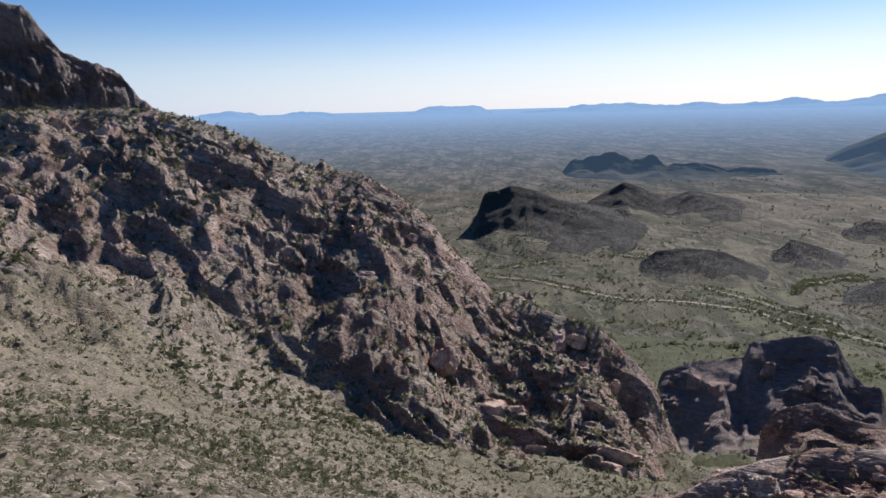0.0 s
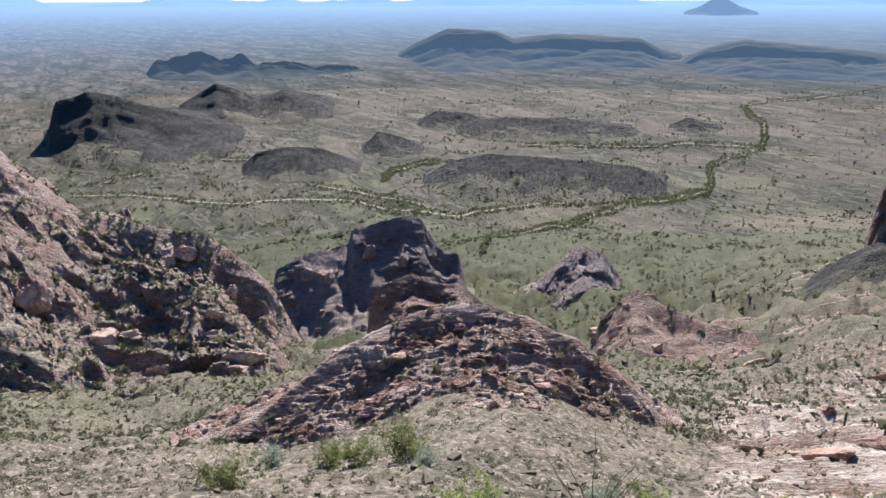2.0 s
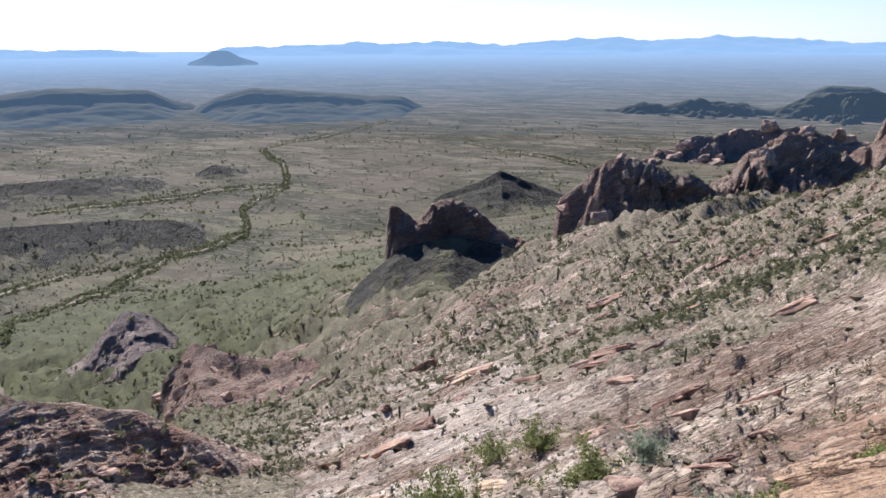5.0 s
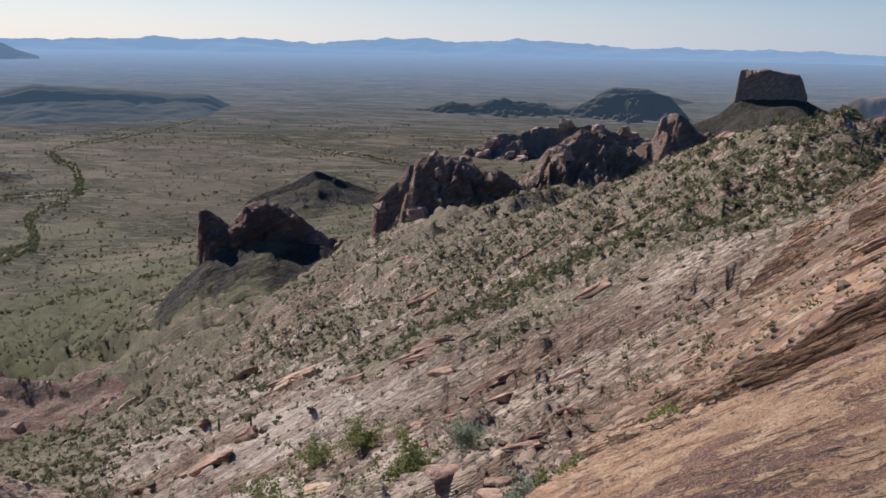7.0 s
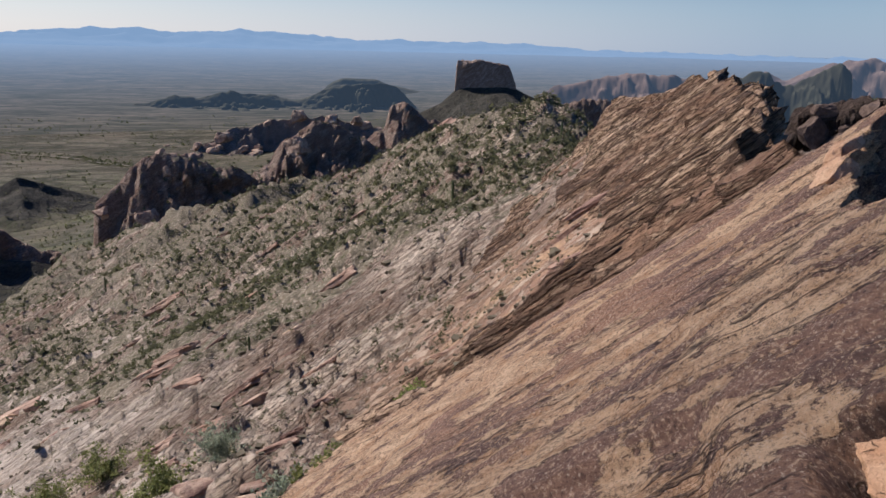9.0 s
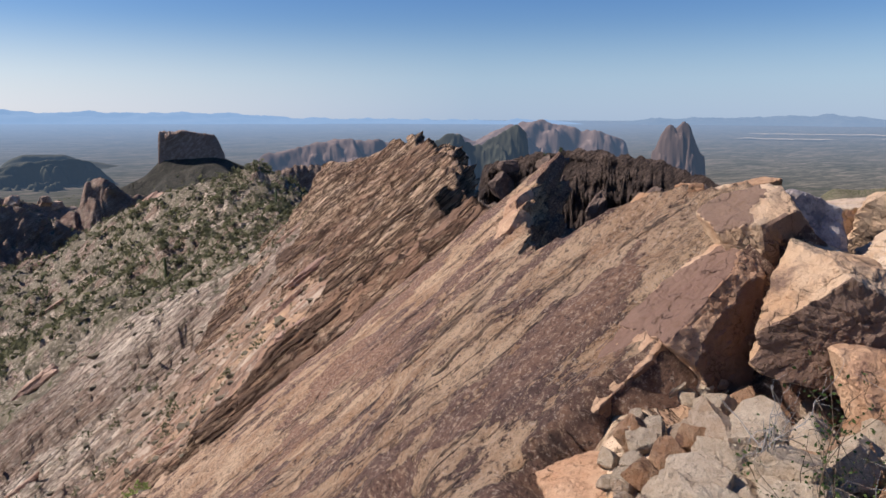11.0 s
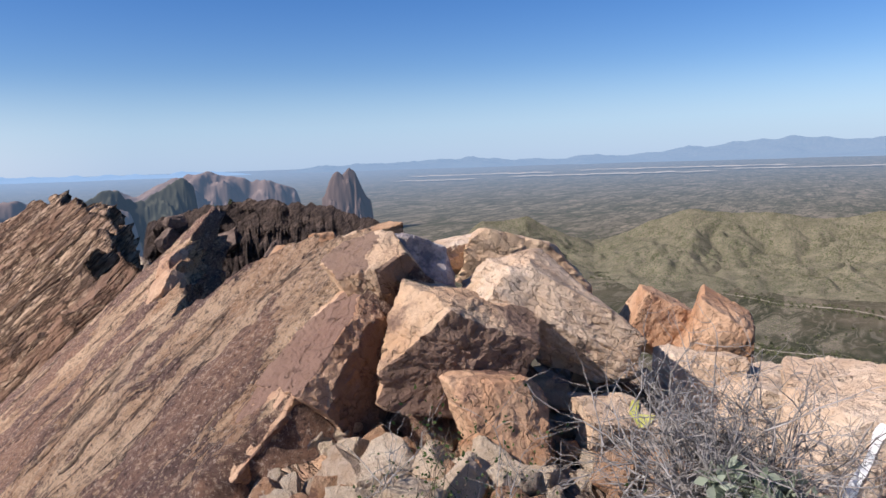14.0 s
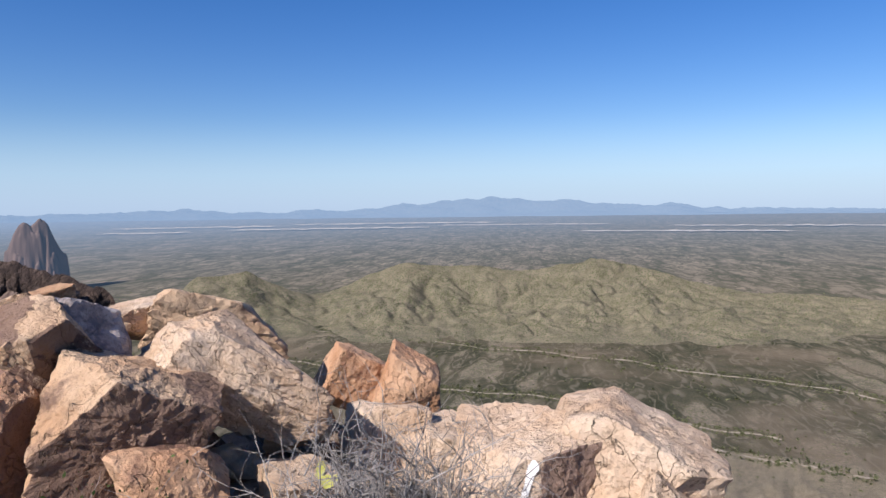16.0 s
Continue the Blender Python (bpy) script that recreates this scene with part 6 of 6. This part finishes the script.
def branch_paths(rng, stems, height, spread, depth=3, rad=0.006, wob=0.25):
    """A bush's stems and twigs, forking outwards from its foot."""
    out = []

    def grow(p, d, length, rad, level):
        path, q, dd = [(p.copy(), rad)], p.copy(), d.copy()
        for i in range(3):
            dd = (dd + Vector(rng.normal(size=3).tolist()) * wob).normalized()
            q = q + dd * length / 3
            path.append((q.copy(), rad * (1 - 0.25 * (i + 1))))
            if level > 0 and rng.random() < 0.85:
                side = (dd + Vector(rng.normal(size=3).tolist()) * 0.75).normalized()
                grow(q, side, length * rng.uniform(0.5, 0.8), rad * 0.6, level - 1)
        out.append(path)
    groups = []
    for _ in range(stems):
        first = len(out)
        ang, tilt = rng.uniform(0, 2 * math.pi), rng.uniform(0.1, spread)
        d = Vector((math.sin(tilt) * math.cos(ang), math.sin(tilt) * math.sin(ang), math.cos(tilt)))
        grow(Vector((rng.normal() * 0.05 * height, rng.normal() * 0.05 * height, -0.05 * height)), d, height * rng.uniform(0.6, 1.0), rad, depth - 1)
        groups.append(out[first:])
    return groups


def leaves_at(rng, points, size, each, spread):
    pts = np.repeat(np.asarray(points), each, 0)
    pts = pts + rng.normal(size=pts.shape) * spread
    n = len(pts)
    a = rng.normal(size=(n, 3))
    a /= np.linalg.norm(a, axis=1, keepdims=True)
    c = np.cross(a, rng.normal(size=(n, 3)))
    c /= np.linalg.norm(c, axis=1, keepdims=True)
    k = size * rng.uniform(0.6, 1.3, (n, 1))
    v = np.stack([pts, pts + a * k * 0.5 + c * k * 0.28, pts + a * k, pts + a * k * 0.5 - c * k * 0.28], 1)
    return v.reshape(-1, 3), np.arange(n * 4).reshape(-1, 4)


def bush(name, label, where, height, stems=14, spread=0.9, depth=3, twig=BROWN_TWIG, leaf=None, leaf_size=0.04, each=4, seed=0, rad=0.006, wob=0.25, category="shrub", group=""):
    rng = np.random.default_rng(seed)
    ob = new(name)
    ob.location = where
    paths = branch_paths(rng, stems, height, spread, depth, rad, wob)
    for stem_paths in paths:
        v, f = tubes(stem_paths)
        tw = soup("stem", v, f, [twig], shade=True)
        tw.parent = ob
    if leaf is not None:
        tips = [p[:] for stem_paths in paths for path in stem_paths for p, _ in path[1:]]
        v, f = leaves_at(rng, tips, leaf_size, each, height * 0.05)
        lv = soup("foliage", v, f, [leaf])
        lv.parent = ob
    return tagged(ob, label, category, group)


def on_land(bearing, r, up=0.0):
    return Vector(place(bearing, r, float(land_height(bearing, r)[0]) + up).tolist())


# summit bushes
bush("dead_bush", "leafless grey twiggy bush among the summit rocks", sighted(168.6, -25.5, 2.35), 0.30, 60, 1.3, 4, GREY_TWIG, None, seed=11, rad=0.0046, wob=0.32, category="dead shrub")
bush("dead_bush", "leafless grey twiggy bush beside the pale rocks", sighted(174.5, -25.5, 2.45), 0.30, 50, 1.25, 4, GREY_TWIG, None, seed=12, rad=0.0046, wob=0.32, category="dead shrub")
bush("brittlebush", "small sage-green leafy plant under the dead twigs", sighted(173.2, -26.4, 2.25), 0.12, 12, 1.2, 2, BROWN_TWIG, SAGE, 0.035, 5, seed=13, rad=0.003)
bush("creosote_sprig", "sparse thin-stemmed sprig with tiny dark leaves", sighted(147.6, -32, 2.2), 0.34, 6, 0.6, 3, BROWN_TWIG, DARK_LEAF, 0.013, 3, seed=14, rad=0.0032)
bush("creosote_sprig", "sparse thin-stemmed sprig with tiny dark leaves", sighted(151.5, -31, 2.2), 0.32, 5, 0.7, 3, GREY_TWIG, DARK_LEAF, 0.012, 2, seed=15, rad=0.003)
bush("dry_sprig", "dry thin grey sprig in the rubble", sighted(144.2, -25, 2.4), 0.2, 6, 1.0, 3, GREY_TWIG, None, seed=16, rad=0.0026)
# shrubs on the slope below
for k, (b, r, h, kind) in enumerate([(27.6, 33, 2.0, 0), (35.1, 19, 1.1, 1), (33.5, 18.5, 0.9, 1), (40.9, 16.6, 0.5, 2), (21.3, 36, 1.1, 0), (56.5, 18, 0.9, 1), (68.9, 19, 1.3, 0), (66.5, 20, 1.1, 0), (80.2, 17.5, 1.0, 0), (76, 30, 1.2, 0),
                                     (101.6, 16, 0.45, 2), (90.0, 10.5, 0.55, 3), (93.6, 10.8, 0.6, 0), (95.2, 11.2, 0.55, 0), (24, 34, 1.3, 0), (30, 30, 0.8, 3), (46, 24, 0.7, 3), (50, 22, 0.8, 1), (61, 24, 1.1, 1), (12, 30, 1.4, 0), (16, 42, 1.2, 3), (72, 36, 1.6, 0), (85, 24, 0.9, 3)]):
    leaf, words = ((OLIVE, "olive-green leafy desert shrub on the stony slope"), (BRIGHT, "yellow-green desert shrub on the stony slope"), (BRIGHT, "low bright green cushion plant"), (SAGE, "grey-green brittle shrub on the stony slope"))[kind]
    bush("shrub", words, on_land(b, r, 0.02), h, 13, 0.85, 3, BROWN_TWIG, leaf, 0.10 * math.sqrt(h), 7, seed=30 + k, rad=0.012 * h, group="slope shrubs")


def ocotillo(label, where, height, seed):
    rng = np.random.default_rng(seed)
    ob = new("ocotillo")
    ob.location = where
    for k in range(11):
        ang, tilt = rng.uniform(0, 2 * math.pi), rng.uniform(0.08, 0.42)
        d = Vector((math.sin(tilt) * math.cos(ang), math.sin(tilt) * math.sin(ang), math.cos(tilt)))
        path, p, length = [], Vector((0, 0, -0.05)), height * rng.uniform(0.7, 1.0)
        for i in range(8):
            path.append((p.copy(), 0.022 * (1 - 0.09 * i)))
            d = (d + Vector((math.cos(ang), math.sin(ang), 0)) * 0.03 + Vector(rng.normal(size=3).tolist()) * 0.05).normalized()
            p = p + d * length / 7
        v, f = tubes([path], 5)
        stem = soup("stem", v, f, [OCOTILLO], shade=True)
        stem.parent = ob
    return tagged(ob, label, "ocotillo")


ocotillo("tall ocotillo with bare wand-like stems on the slope", on_land(45.4, 17.2), 3.2, 5)


def saguaro(label, where, height, seed, arms=1):
    """A ribbed column with a rounded crown and short upturned arms."""
    rng = np.random.default_rng(seed)
    ob = new("saguaro")
    ob.location = where
    paths = [("trunk", [(Vector((0, 0, z * height)), height * 0.062 * w) for z, w in ((-0.03, 0.8), (0.2, 0.95), (0.6, 1.05), (0.85, 1.0), (0.95, 0.75), (1.0, 0.2))])]
    for k in range(arms):
        ang, z0 = rng.uniform(0, 6.28), rng.uniform(0.4, 0.55)
        o = Vector((math.cos(ang), math.sin(ang), 0))
        rr = height * 0.04
        pts = [(0.0, 0.0), (0.12, 0.01), (0.17, 0.08), (0.18, 0.25), (0.18, 0.3)]
        paths.append(("arm", [(o * height * px + Vector((0, 0, (z0 + pz) * height)), rr * (1.0 if i < 4 else 0.3)) for i, (px, pz) in enumerate(pts)]))
    for nm, path in paths:
        v, f = tubes([path], 12)
        cen = v.reshape(-1, 12, 3).mean(1, keepdims=True)
        v = (cen + (v.reshape(-1, 12, 3) - cen) * np.where(np.arange(12) % 2, 1.0, 0.82)[None, :, None]).reshape(-1, 3)
        part = soup(nm, v, f, [CACTUS], shade=False)
        part.parent = ob
    return tagged(ob, label, "saguaro cactus", "saguaros")


for k, (b, r, h, arms) in enumerate([(64.2, 95, 2.4, 0), (66.8, 70, 1.8, 0), (104.3, 88, 2.6, 0), (87.8, 60, 1.6, 0), (99.2, 120, 2.4, 0), (112.6, 105, 2.4, 0), (77.5, 170, 3.4, 1), (137.4, 84, 3.6, 0), (138.3, 82, 3.2, 0), (138.9, 80, 3.8, 0), (139.9, 80, 3.0, 0), (136.6, 86, 3.4, 0)]):
    saguaro("dark green saguaro cactus standing on the rocky slope", on_land(b, r, -0.1), h, 60 + k, arms)

# marks on the rocks
WHITE = plain_material("white_streak", (0.75, 0.74, 0.70), (0.86, 0.85, 0.82), 0.9)
LICHEN = plain_material("yellow_lichen", (0.45, 0.43, 0.08), (0.62, 0.60, 0.16), 0.95)


def mark_on(target, name, label, material, outline, parent_name=""):
    """A thin stain lying on a rock's face: outline is a list of (bearing, angle, half width in degrees) down its middle."""
    bpy.context.view_layer.update()
    inv = target.matrix_world.inverted()
    eye = Vector((0.14, -0.45, EYE))
    verts, faces = [], []
    for b, el, wide in outline:
        row = []
        for k in (-1.0, -0.33, 0.33, 1.0):
            bb, ee = radians(b + k * wide), radians(el)
            way = Vector((math.sin(bb) * math.cos(ee), math.cos(bb) * math.cos(ee), math.sin(ee)))
            ok, where, normal, _ = target.ray_cast(inv @ eye, (inv.to_3x3() @ way).normalized())
            row.append((where + normal * 0.006)[:] if ok else None)
        verts.append(row)
    pts, index = [], {}
    for i, row in enumerate(verts):
        for k, v in enumerate(row):
            if v is not None:
                index[i, k] = len(pts)
                pts.append(v)
    for i in range(len(verts) - 1):
        for k in range(3):
            quad = [(i, k), (i, k + 1), (i + 1, k + 1), (i + 1, k)]
            if all(q in index for q in quad):
                faces.append([index[q] for q in quad])
    if faces:
        ob = soup(name, np.array(pts), np.array(faces), [material], shade=True)
        ob.parent = target
        tagged(ob, label)


streaked = next(o for o in scene.objects if o.get("label") == "pale tan slab with a white streak and a dark split face")
mark_on(streaked, "white_streak", "chalky white streak running down the rock", WHITE, [(180.9, -19.0, 0.15), (180.9, -19.3, 0.42), (180.8, -19.7, 0.5), (180.6, -20.1, 0.35), (180.4, -20.8, 0.3), (180.1, -21.6, 0.32), (179.7, -22.4, 0.4), (179.3, -23.2, 0.35), (179.0, -24.0, 0.45), (178.8, -24.8, 0.2)])
spotted = next(o for o in scene.objects if o.get("label") == "tan rock with a yellow lichen patch")
mark_on(spotted, "lichen", "bright yellow-green lichen crust", LICHEN, [(164.4, -18.6, 0.2), (164.5, -19.0, 0.8), (164.6, -19.5, 1.1), (164.4, -20.0, 1.0), (164.5, -20.5, 0.7), (164.3, -20.9, 0.2)])
